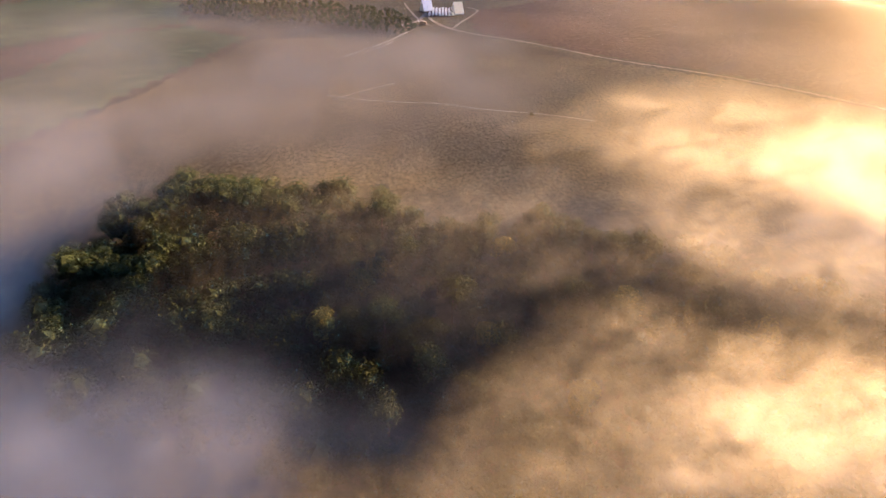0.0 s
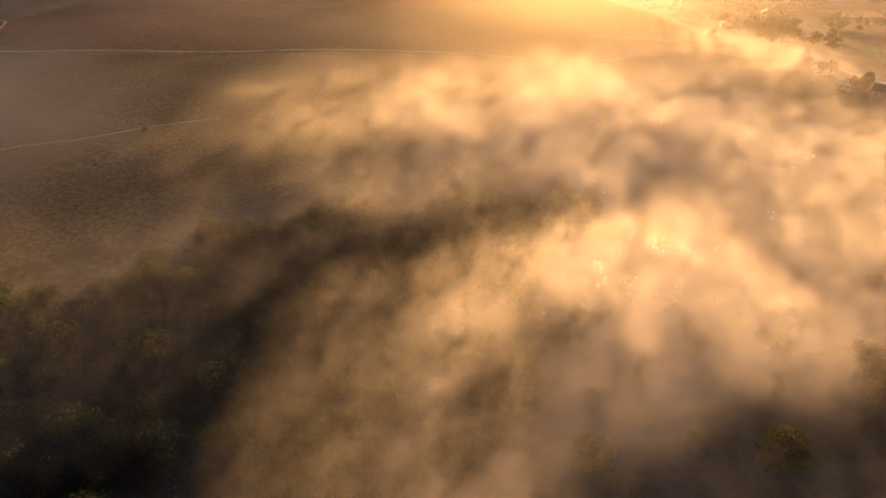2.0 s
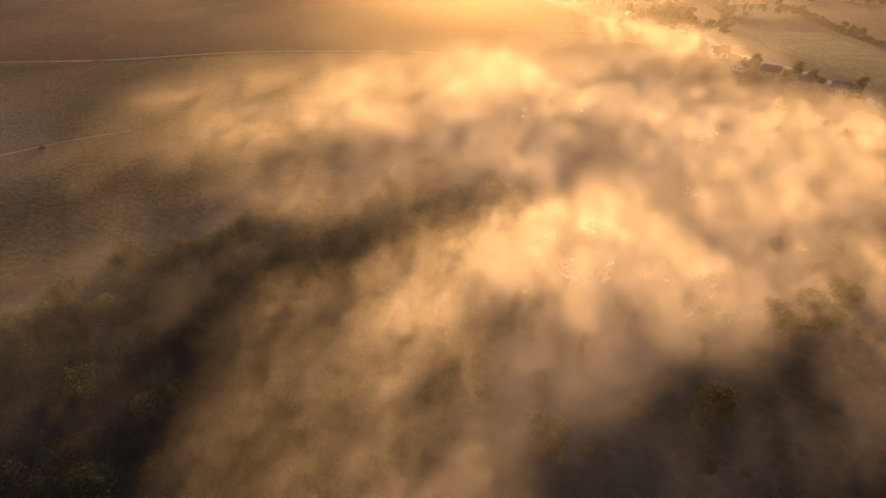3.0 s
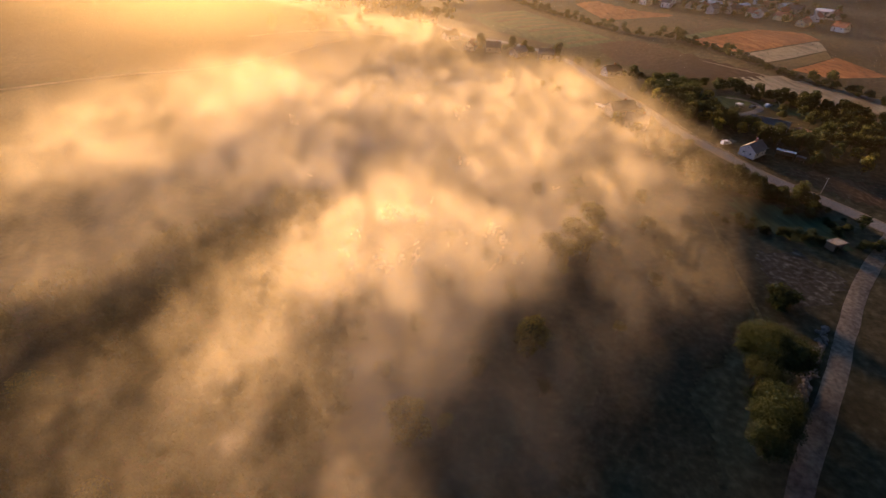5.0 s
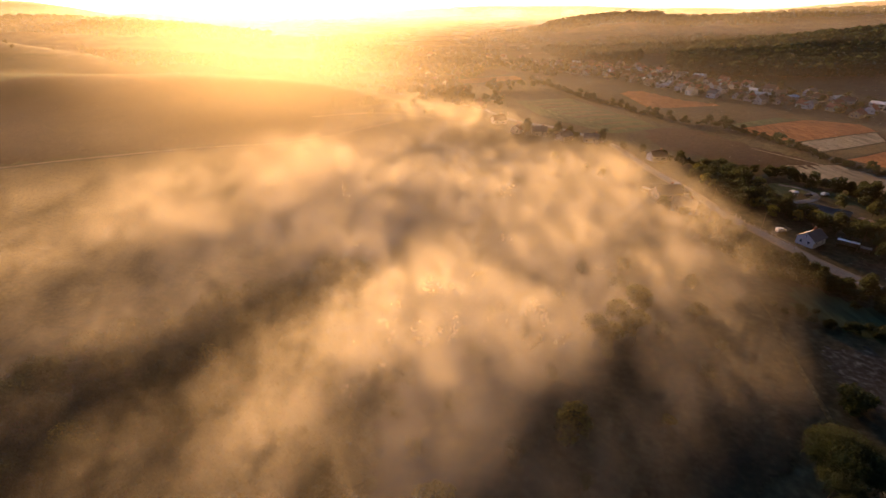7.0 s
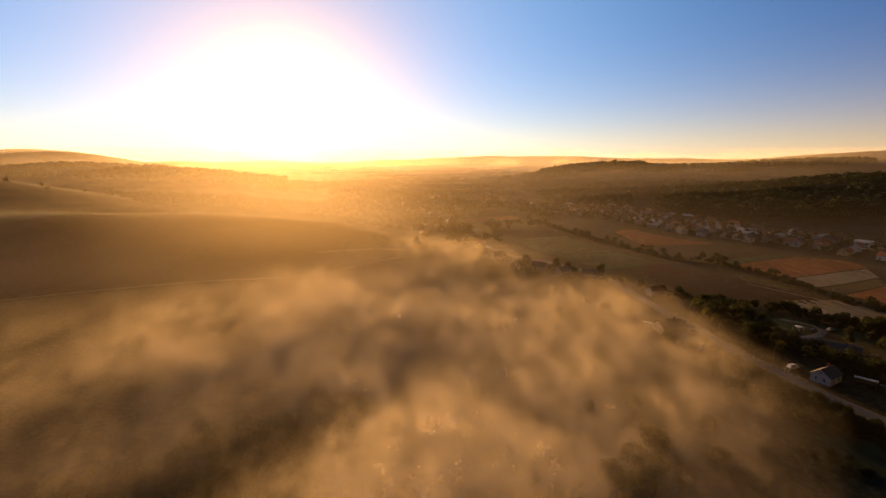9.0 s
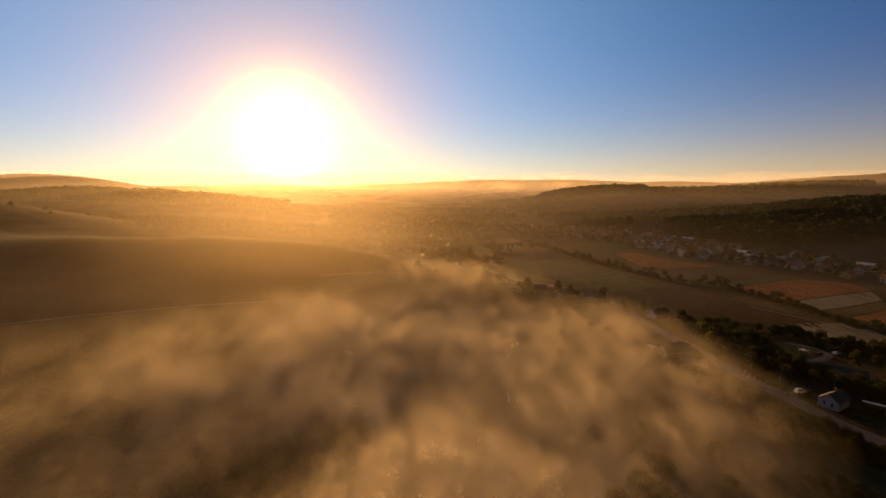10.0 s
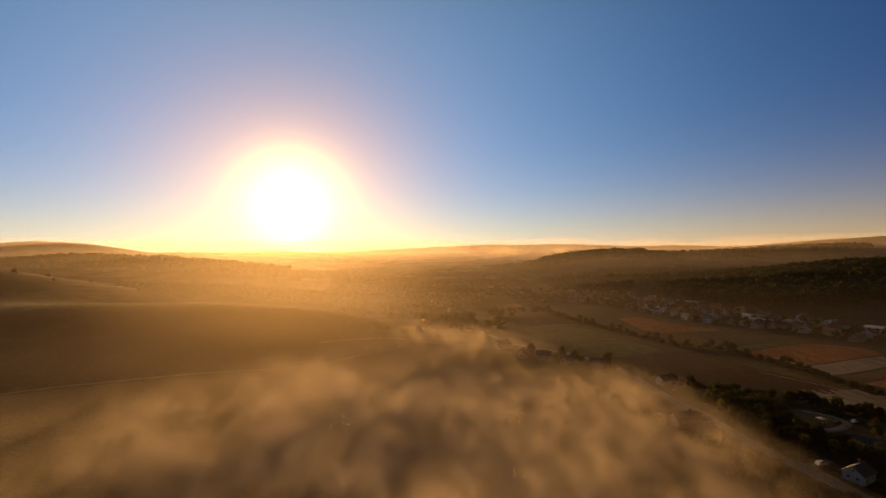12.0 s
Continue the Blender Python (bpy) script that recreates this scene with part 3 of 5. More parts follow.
def joined(name, kinds, places, seed, low, high, label, category="wood", trunks=False):
    """Many trees that nobody would count, as one piece."""
    rng = np.random.RandomState(seed)
    stock = []
    for k in kinds:
        for ob in k.children:
            if ob.name.startswith("trunk") and not trunks:
                continue
            co = np.zeros(len(ob.data.vertices) * 3)
            ob.data.vertices.foreach_get("co", co)
            stock.append((k.name, ob.name.startswith("crown"), co.reshape(-1, 3), [tuple(p.vertices) for p in ob.data.polygons], [p.material_index for p in ob.data.polygons]))
    verts, faces, slots, total = [], [], [], 0
    for x, y in places:
        k = kinds[rng.randint(len(kinds))]
        s, w = rng.uniform(low, high), rng.uniform(0, 6.283)
        c, q = math.cos(w) * s, math.sin(w) * s
        z = float(terrain(x, y)) - 0.1
        for kn, crown, co, fs, mi in stock:
            if kn != k.name:
                continue
            verts.append(np.stack([co[:, 0] * c - co[:, 1] * q + x, co[:, 0] * q + co[:, 1] * c + y, co[:, 2] * s + z], -1))
            faces += [tuple(i + total for i in f) for f in fs]
            slots += mi if crown else [2] * len(fs)
            total += len(co)
    me = mesh_of(name, np.concatenate(verts), faces, [q for q in kinds[0].children if q.name.startswith("crown")][0].data.materials[0])
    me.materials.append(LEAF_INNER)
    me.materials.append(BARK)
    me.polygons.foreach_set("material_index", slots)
    return tagged(new(name, me), label, category, kind="stuff")


def plant_some(kinds, places, seed, low, high, group, most, label, centre=(0, 0), lighter=None):
    """The nearest places hold trees of their own, the rest one joined piece."""
    order = sorted(places, key=lambda p: math.hypot(p[0] - centre[0], p[1] - centre[1]))
    plant(kinds, order[:most], seed, low, high, group)
    if order[most:]:
        joined("wood", lighter or kinds, order[most:], seed + 500, low, high, label, "wood")


WOOD = [(-104, -60), (-126, -50), (-133, -40), (-130, -18), (-117, 16), (-99, 24), (-95, 57), (-77, 86), (-60, 104), (-36, 134), (-18, 132), (-6, 100), (-14, 50), (-44, 0), (-60, -40), (-82, -60)]
oaks = [tree_kind(s, 12 + s % 3, 9.4 + s % 2, 1500, 0.29, LEAF, "tree", "dense dull green broadleaf tree in the foggy wood") for s in (1, 2, 3, 4)]
golds = [tree_kind(s, 12, 8, 1300, 0.32, LEAF_GOLD, "tree", "broadleaf tree with yellowing autumn leaves in fog") for s in (11, 12)]
places = scatter(WOOD, 4.4, 3)
lite = [tree_kind(s, 12 + s % 3, 9.6 + s % 2, 800, 0.32, LEAF, "tree", "dull green broadleaf tree deep in the wood") for s in (5, 6, 7)]
plant_some(oaks + oaks + golds[:1], places, 4, 0.68, 1.02, "trees of the wood", 110, "dense dull green broadleaf wood in the fog", (-75, 30), lite)
for t, (x, y) in zip(oaks + golds + lite, ((-62, 30), (-70, 48), (-84, 12), (-96, -20), (-66, 60), (-52, 84), (-100, -8), (-88, 30), (-78, 66))):
    t.matrix_basis = pose(x, y, float(terrain(x, y)) - 0.1)


# ---- land cover and roads ----
def cover(name, poly, mat, label, step=5.0, lift=0.05, bumps=0.0, ragged=4.0, category="field"):
    return tagged(sheet(name, poly, mat, step, lift, bumps, ragged), label, category, kind="structure")


TRACK = [(-398, 94), (-358, 92), (-323, 104), (-279, 137), (-238, 168), (-190, 205), (-150, 230), (-108, 262), (-63, 318), (-30, 352)]
cover("pasture", [(-318, 96), (-276, 130), (-236, 163), (-190, 201), (-150, 226), (-108, 258), (-66, 312), (-40, 250), (-60, 150), (-100, 90), (-130, 20), (-150, -60), (-185, -98), (-330, -30), (-318, 60)], PASTURE, "grazed tan and dull green pasture on the slope", 4.0, 0.05, 0.0)
cover("brown_field", [(-322, 108), (-276, 141), (-236, 174), (-190, 211), (-150, 236), (-108, 268), (-66, 322), (-80, 400), (-120, 440), (-230, 425), (-330, 405), (-420, 330), (-430, 200), (-395, 130)], PLOUGH, "bare brown field on the hillside", 5.0, 0.05, 0.0)
cover("green_crest", [(-80, 405), (-120, 446), (-230, 432), (-330, 412), (-425, 340), (-500, 420), (-420, 520), (-250, 500), (-120, 480)], GREENCROP, "grassy strip along the hill crest", 8.0)
cover("north_field", [(-335, -32), (-185, -102), (-175, -170), (-262, -140), (-359, -120), (-377, -72)], GREENCROP, "frosty green field with faint drill rows", 5.0)
cover("ploughed_bed", [(-360, -122), (-290, -128), (-262, -144), (-180, -175), (-190, -215), (-300, -190), (-352, -140)], PLOUGH, "ploughed strip between green fields", 5.0)
cover("far_green_field", [(-380, -76), (-362, -122), (-352, -145), (-300, -195), (-400, -260), (-520, -200), (-470, -90), (-420, -80)], GREENCROP, "green field behind a dark hedge line", 8.0)

FIELDS = [
    ("rust_field", RUST, "rust-coloured ripe crop field", [(226, 362), (298, 385), (327, 369), (322, 346), (247, 324), (236, 331)]),
    ("green_field", GREENCROP, "narrow green field strip", [(222, 374), (278, 394), (292, 384), (226, 364)]),
    ("dull_field", MEADOW, "dull green field below the village", [(227, 440), (283, 446), (293, 403), (274, 394), (226, 378)]),
    ("rust_field_far", RUST, "rust-coloured field beside the village", [(218, 538), (236, 477), (260, 452), (195, 446), (196, 524)]),
    ("grey_field", STUBBLE, "pale grey stubble field", [(244, 321), (318, 343), (306, 320), (246, 299)]),
    ("tan_field", PASTURE, "tan field strip", [(246, 296), (304, 318), (296, 303), (248, 283)]),
    ("rust_field_near", RUST, "small rust-coloured field", [(250, 281), (300, 304), (300, 262), (262, 262)]),
    ("pale_field", STUBBLE, "pale frosted field behind the yards", [(203, 261), (226, 269), (246, 238), (262, 215), (240, 205), (219, 226), (205, 245)]),
    ("dark_field", PLOUGH, "dark ploughed field", [(160, 356), (186, 364), (206, 303), (223, 271), (200, 262), (178, 278), (149, 315)]),
    ("striped_field", GREENCROP, "green field with straw-coloured strips", [(78, 495), (136, 510), (168, 382), (170, 363), (128, 350), (87, 405)]),
]
FIELDS += [
    ("valley_field", PASTURE, "pale straw field in the valley", [(-150, 560), (-60, 540), (-70, 640), (-165, 660)]),
    ("valley_field", GREENCROP, "dull green field in the valley", [(-165, 670), (-75, 650), (-90, 800), (-200, 830)]),
    ("valley_field", RUST, "reddish crop strip in the valley", [(30, 640), (110, 650), (105, 690), (20, 680)]),
    ("valley_field", PLOUGH, "brown ploughed strip in the valley", [(18, 690), (104, 700), (95, 770), (5, 755)]),
    ("valley_field", STUBBLE, "pale stubble strip in the valley", [(0, 820), (160, 840), (150, 880), (-10, 860)]),
    ("valley_field", GREENCROP, "wide green meadow in the valley", [(-10, 880), (150, 900), (130, 1080), (-30, 1050)]),
    ("valley_field", PASTURE, "straw-coloured field far up the valley", [(-240, 900), (-90, 880), (-100, 1020), (-260, 1060)]),
    ("valley_field", PLOUGH, "dark ploughed field far up the valley", [(-270, 1080), (-100, 1040), (-110, 1240), (-300, 1260)]),
]
for name, mat, label, poly in FIELDS:
    cover(name, poly, mat, label, 5.0, 0.07, 0.0, 0.0)
for i in range(9):
    t = i / 8
    a, b = (84 + 48 * t, 480 - 118 * t), (128 + 40 * t, 500 - 128 * t)
    tagged(ribbon("straw_strip", [a, ((a[0] + b[0]) / 2, (a[1] + b[1]) / 2 + 3), b], 5.0 + 4.0 * ((i * 7) % 3) / 2, PASTURE, 0.14, 5, 0.8), "straw-coloured strip across a green field", "field", "straw strips", "structure")
cover("lawn", [(123, 145), (146, 118), (138, 104), (121, 112), (114, 128)], GREENCROP, "dark green mown strip below the road", 3.0, 0.05, 0.0, 3.0, "grass")
cover("yard_lawn", [(164, 240), (170, 222), (188, 226), (200, 200), (214, 206), (205, 222), (186, 240)], GREENCROP, "green lawn inside the drive", 3.0, 0.05, 0.0, 2.0, "grass")
cover("frosted_patch", [(101, 92), (107, 105), (121, 107), (127, 95), (114, 82), (103, 83)], FROST, "pale frosted rough grass beside the wood", 1.6, 0.06, 0.1, 9.0, "grass")
cover("kitchen_garden", [(152, 152), (158, 158), (178, 140), (172, 122), (160, 132)], PLOUGH, "brown dug garden plot beside the road", 2.5, 0.05, 0.1, 2.0, "garden")

ROAD = [(176, 70), (160, 112), (153, 130), (143, 152), (137, 176), (131, 197), (128, 229), (123, 260), (121, 285), (116, 325), (92, 362), (55, 386), (36, 440), (12, 567), (-26, 676), (-50, 765), (-50, 889), (-30, 980)]
tagged(ribbon("road", ROAD, 5.8, TARMAC, 0.12, 4), "grey worn tarmac village road", "road", kind="structure")
for off in (2.9, -2.9):
    kerb_line = []
    for i, (x, y) in enumerate(ROAD[:12]):
        d = (Vector(ROAD[i + 1]) - Vector(ROAD[max(i - 1, 0)])).normalized()
        kerb_line.append((x + d.y * off, y - d.x * off))
    tagged(ribbon("verge", kerb_line, 0.9, DIRT, 0.13, 4, 0.5), "pale gravel edge of the road", "verge", kind="structure")
tagged(ribbon("dirt_track", [(52, 12), (64, 30), (73, 40), (81.2, 47), (89.8, 54.5), (97.3, 61.1), (110.2, 73.2), (130, 90), (158, 110)], 4.4, DIRT, 0.1, 2.5, 0.25), "pale rutted dirt track", "track", kind="structure")
tagged(ribbon("pasture_track", TRACK, 2.6, DIRT, 0.1, 4, 0.5), "worn pale track along the pasture's edge", "track", kind="structure")
tagged(ribbon("side_lane", [(130, 203), (124, 197), (116, 188), (106, 176)], 2.8, DIRT, 0.1, 3, 0.3), "rutted lane off the village road", "track", kind="structure")
tagged(ribbon("footpath", [(106, 132), (104, 123), (99.5, 109), (96, 97), (92.5, 84), (89.3, 74), (87, 68), (85, 60)], 1.2, PASTURE, 0.1, 3, 0.5), "thin trodden path in the grass", "path", kind="structure")
tagged(ribbon("drive", [(156, 260), (162, 245), (166, 232), (164, 217), (171, 213), (182, 216), (189, 222), (189, 230), (180, 238)], 3.6, TARMAC, 0.1, 3, 0.2), "pale grey drive curving through a yard", "drive", kind="structure")
tagged(ribbon("yard_path", [(138, 178), (143, 181), (150, 184)], 3.2, DIRT, 0.1, 2, 0.2), "gravel entrance to a yard", "drive", kind="structure")
tagged(ribbon("field_line", [(-358, -30), (-266, -60), (-220, -80), (-180, -104)], 0.8, PASTURE, 0.1, 5, 0.6), "pale line between two fields", "track", kind="structure")
tagged(ribbon("valley_lane", [(-88, 336), (-55, 354), (-28, 366), (20, 372)], 2.6, DIRT, 0.1, 5, 0.3), "pale lane at the foot of the hill", "track", kind="structure")
tagged(ribbon("hill_lane", [(-352, 62), (-364, 80), (-398, 94)], 3.0, DIRT, 0.1, 4, 0.4), "dirt lane up to the farm sheds", "track", kind="structure")
tagged(ribbon("hedge_lane", [(205, 305), (224, 272), (240, 244), (262, 210)], 2.4, DIRT, 0.1, 5, 0.3), "pale field lane along a hedge", "track", kind="structure")

cover("bale_yard", [(-376, 90), (-370, 108), (-420, 124), (-428, 96)], PLOUGH, "dark trodden farmyard under rows of bales", 3.0, 0.07, 0.0, 4.0, "yard")
tagged(ribbon("cattle_trail", [(-214, 6), (-205, 21), (-199, 37), (-194, 53), (-183, 70), (-173, 88), (-160, 106)], 0.9, STUBBLE, 0.1, 3, 0.8), "faint pale trail trodden across the pasture", "path", kind="structure")
tagged(ribbon("yard_lane", [(-339, 100), (-356, 110), (-387, 131), (-403, 138), (-414, 134)], 2.0, DIRT, 0.1, 3, 0.6), "pale lane round the farmyard", "track", kind="structure")
tagged(ribbon("yard_edge", [(-335, 98), (-348, 92), (-353, 84), (-383, 83), (-451, 88)], 1.6, DIRT, 0.11, 3, 0.6), "pale track along the wood's edge", "track", kind="structure")
for line, wide in (([(-276, 18), (-288, 30), (-299, 41), (-314, 54), (-332, 67)], 2.2), ([(-282, 30), (-296, 44), (-310, 55)], 1.4), ([(-207, 8), (-214, 18), (-224, 38)], 1.2)):
    tagged(ribbon("dry_streak", line, wide, STUBBLE, 0.1, 2, 1.4), "pale dry streak in the pasture grass", "grass", kind="structure")
cover("copse_grass", [(-352, 60), (-372, 0), (-408, -76), (-452, -92), (-475, -60), (-450, 30), (-446, 82), (-384, 80)], MEADOW, "dark grass under a thin copse", 4.0, 0.05, 0.0, 5.0, "grass")


# ---- houses and farm buildings ----
def plain(name, colour, rough=0.8, grain=3.0, vary=0.25, metal=0.0):
    m, n, l, b = material(name, rough)
    f1, f2 = noise_node(n, l, grain, 5), noise_node(n, l, grain * 0.12, 3)
    lo, hi = tuple(c * (1 - vary) for c in colour), tuple(min(1, c * (1 + vary * 0.5)) for c in colour)
    c1 = ramp(n, l, f1, [(0.35, lo), (0.65, hi)])
    l.new(blend(n, l, 0.5, c1, ramp(n, l, f2, [(0.3, lo), (0.7, hi)])), b.inputs["Base Color"])
    b.inputs["Metallic"].default_value = metal
    bump(n, l, b, f1, 0.3, 0.02)
    return m


WALLS = [plain("white_render", (0.62, 0.6, 0.56)), plain("cream_render", (0.5, 0.43, 0.33)), plain("grey_render", (0.5, 0.49, 0.47)), plain("ochre_render", (0.6, 0.44, 0.24))]
ROOFS = [plain("grey_tile", (0.16, 0.155, 0.15)), plain("red_tile", (0.28, 0.11, 0.07)), plain("brown_tile", (0.17, 0.1, 0.07)), plain("dark_sheet", (0.075, 0.08, 0.09), 0.5)]
FRAME = plain("white_frame", (0.8, 0.8, 0.79), 0.5)
SHEETING = plain("pale_sheeting", (0.72, 0.73, 0.72), 0.45, 1.2, 0.15)
TIMBER = plain("weathered_timber", (0.17, 0.13, 0.09), 0.85, 5)
WRAP = plain("bale_wrap", (0.6, 0.61, 0.6), 0.35, 4, 0.15)
CONCRETE = plain("concrete", (0.36, 0.35, 0.33), 0.9, 2)
PANE, pn, pl, pb = material("window_glass", 0.08)
pb.inputs["Base Color"].default_value = (0.02, 0.024, 0.03, 1)
pb.inputs["Specular IOR Level"].default_value = 0.7
RUBBER, _, _, rb = material("rubber", 0.85)
rb.inputs["Base Color"].default_value = (0.02, 0.02, 0.02, 1)
STEEL = plain("dull_steel", (0.45, 0.45, 0.45), 0.45, 6, 0.15, 0.8)


def box(bm, x0, x1, y0, y1, z0, z1):
    v = [bm.verts.new((x, y, z)) for z in (z0, z1) for y in (y0, y1) for x in (x0, x1)]
    for f in ((0, 2, 3, 1), (4, 5, 7, 6), (0, 1, 5, 4), (2, 6, 7, 3), (0, 4, 6, 2), (1, 3, 7, 5)):
        bm.faces.new([v[i] for i in f])
    return bm


def boxes(*dims):
    bm = bmesh.new()
    for d in dims:
        box(bm, *d)
    return bm


def gable(bm, length, width, h, top):
    """A walled block along x with a gable at each end."""
    a, b = length / 2, width / 2
    lo = [bm.verts.new(p) for p in ((-a, -b, -1.2), (a, -b, -1.2), (a, b, -1.2), (-a, b, -1.2))]
    up = [bm.verts.new(p) for p in ((-a, -b, h), (a, -b, h), (a, b, h), (-a, b, h))]
    r = [bm.verts.new(p) for p in ((-a, 0, h + top), (a, 0, h + top))]
    for f in ((lo[0], lo[1], up[1], up[0]), (lo[2], lo[3], up[3], up[2]), (lo[1], lo[2], up[2], r[1], up[1]), (lo[3], lo[0], up[0], r[0], up[3]), (up[0], up[1], r[1], r[0]), (up[2], up[3], r[0], r[1])):
        bm.faces.new(f)
    return bm


def pitched(length, width, h, top, over=0.45, thick=0.18):
    """A pitched roof of two thick slabs with eaves and a ridge cap."""
    bm = bmesh.new()
    a, b = length / 2 + over, width / 2 + over
    drop = top / (width / 2) * over
    for s in (1, -1):
        pts = [(-a, s * b, h - drop), (a, s * b, h - drop), (a, 0, h + top), (-a, 0, h + top)]
        lo = [bm.verts.new((x, y, z + 0.03)) for x, y, z in pts]
        hi = [bm.verts.new((x, y, z + thick)) for x, y, z in pts]
        for f in ((lo[0], lo[1], lo[2], lo[3]), (hi[0], hi[3], hi[2], hi[1]), (lo[0], hi[0], hi[1], lo[1]), (lo[1], hi[1], hi[2], lo[2]), (lo[3], lo[2], hi[2], hi[3]), (lo[0], lo[3], hi[3], hi[0])):
            bm.faces.new(f)
    box(bm, -a, a, -0.14, 0.14, h + top + thick - 0.06, h + top + thick + 0.1)
    bmesh.ops.recalc_face_normals(bm, faces=bm.faces)
    return bm


def window_on(house, x, y, z, facing, w=1.1, h=1.3):
    """A framed window in a wall: facing is the wall's outward turn in degrees."""
    m = pose(x, y, z, 0, 0, facing)
    f = part("window", boxes((-w / 2, w / 2, -0.05, 0.05, -h / 2, -h / 2 + 0.1), (-w / 2, w / 2, -0.05, 0.05, h / 2 - 0.1, h / 2), (-w / 2, -w / 2 + 0.1, -0.05, 0.05, -h / 2 + 0.1, h / 2 - 0.1), (w / 2 - 0.1, w / 2, -0.05, 0.05, -h / 2 + 0.1, h / 2 - 0.1), (-0.03, 0.03, -0.05, 0.04, -h / 2 + 0.1, h / 2 - 0.1)), FRAME, house, at=m)
    part("pane", boxes((-w / 2 + 0.08, w / 2 - 0.08, -0.03, 0.02, -h / 2 + 0.08, h / 2 - 0.08)), PANE, f, "dark reflecting glass")
    part("sill", boxes((-w / 2 - 0.08, w / 2 + 0.08, -0.14, 0.0, -h / 2 - 0.08, -h / 2)), CONCRETE, f)
    return f


def house(label, length, width, h, top, wall, roof, chimney=True, name="house", category="house"):
    root = tagged(new(name), label, category)
    part("wall", gable(bmesh.new(), length, width, h, top), wall, root)
    rf = part("roof", pitched(length, width, h, top), roof, root)
    if chimney:
        c = part("chimney", boxes((-0.35, 0.35, -0.35, 0.35, -0.9, 1.0), (-0.45, 0.45, -0.45, 0.45, 1.0, 1.12)), ROOFS[1], rf, at=pose(length * 0.22, 0.6, h + top))
        part("flue", boxes((-0.14, 0.14, -0.14, 0.14, 1.12, 1.35)), CONCRETE, c)
    n = max(2, int(length / 3.6))
    for i in range(n):
        x = -length / 2 + length * (i + 0.5) / n
        window_on(root, x, -width / 2, h * 0.52, 0)
        if i != n // 2:
            window_on(root, x, width / 2, h * 0.52, 180)
    door = part("door", boxes((-0.5, 0.5, -0.05, 0.06, 0, 2.05)), TIMBER, root, at=pose(-length / 2 + length * (n // 2 + 0.5) / n, width / 2, 0, 0, 0, 180))
    part("handle", boxes((0.34, 0.42, -0.1, -0.05, 0.95, 1.1)), STEEL, door)
    for s in (1, -1):
        for y in (-width * 0.2, width * 0.2):
            window_on(root, s * length / 2, y, h * 0.52, 90 * s, 1.0, 1.3)
        window_on(root, s * length / 2, 0, h + top * 0.4, 90 * s, 0.8, 0.9)
    return root


def put(thing, x, y, rz, sink=0.0):
    thing.matrix_basis = pose(x, y, float(terrain(x, y)) + 0.05 - sink, 0, 0, rz)
    return thing


put(house("white-walled house with a grey tiled roof beside the road", 8.4, 6.6, 3.1, 2.3, WALLS[0], ROOFS[0]), 149, 170, 27)
put(house("long low white building with a dark roof", 16, 6.5, 2.7, 1.6, WALLS[0], ROOFS[3], False, "outbuilding", "building"), 174, 195.5, -45)
put(house("pale house with a grey roof at the fog's edge", 12, 8.5, 3.4, 3.0, WALLS[1], ROOFS[0]), 113, 222, 8)
put(house("grey-roofed house half hidden by fog", 10, 7.5, 3.2, 2.7, WALLS[2], ROOFS[0]), 115, 206, -38)
put(house("bright white house above the road", 10, 7, 3.4, 2.4, WALLS[0], ROOFS[2]), 134, 284, 12)
for x, y, rz, w, r in ((106, 326, -30, 0, 0), (88, 332, 35, 1, 0), (73, 344, -15, 2, 0), (58, 349, 60, 0, 1), (46, 370, 20, 0, 2), (35, 428, -40, 1, 1), (24, 455, 70, 0, 1), (20, 480, 15, 0, 0), (38, 470, 40, 0, 2)):
    put(house(("white", "cream", "grey")[w] + "-walled village house with a " + ("grey", "red", "brown")[r] + " roof in the haze", 9 + (x % 3), 7.5, 3.2, 2.6, WALLS[w], ROOFS[r]), x, y, rz)

# village under the wooded hill
VILLAGE = [(262, 500), (345, 384), (362, 360), (398, 430), (352, 520), (338, 600), (300, 705), (250, 800), (140, 850), (150, 800), (185, 690), (228, 600)]
kinds = [house("small white house with a red roof in the village", 10, 8, 3.2, 2.9, WALLS[0], ROOFS[1]),
         house("cream house with a brown roof in the village", 11, 8, 3.2, 2.9, WALLS[1], ROOFS[2]),
         house("white house with a grey roof in the village", 9, 8, 4.4, 2.8, WALLS[0], ROOFS[0]),
         house("ochre house with a red roof in the village", 12, 7.5, 3.0, 2.6, WALLS[3], ROOFS[1]),
         house("pale shed with a light sheet roof in the village", 14, 7, 3.0, 1.4, WALLS[2], SHEETING, False)]
rngv = np.random.RandomState(21)
spots = scatter(VILLAGE, 18.5, 8, 2)
for i, (x, y) in enumerate(spots):
    k = kinds[rngv.choice(5, p=(0.28, 0.2, 0.24, 0.12, 0.16))]
    m = pose(x, y, float(terrain(x, y)) + 0.3, 0, 0, 30 + rngv.choice((0, 90)) + rngv.uniform(-15, 15))
    t = copy_thing(k, m)
    t["group"] = "houses of the village"
LINE = [(4, 590), (-8, 610), (10, 620), (-22, 640), (-5, 660), (-38, 690), (-15, 705), (-52, 735), (-30, 760), (-64, 790), (-36, 820), (-66, 850), (-34, 880), (-20, 540), (28, 530), (30, 560)]
for i, (x, y) in enumerate(LINE):
    t = copy_thing(kinds[(i * 3) % 4], pose(x, y, float(terrain(x, y)) + 0.3, 0, 0, 70 + (i * 37) % 50))
    t["group"] = "houses of the village"
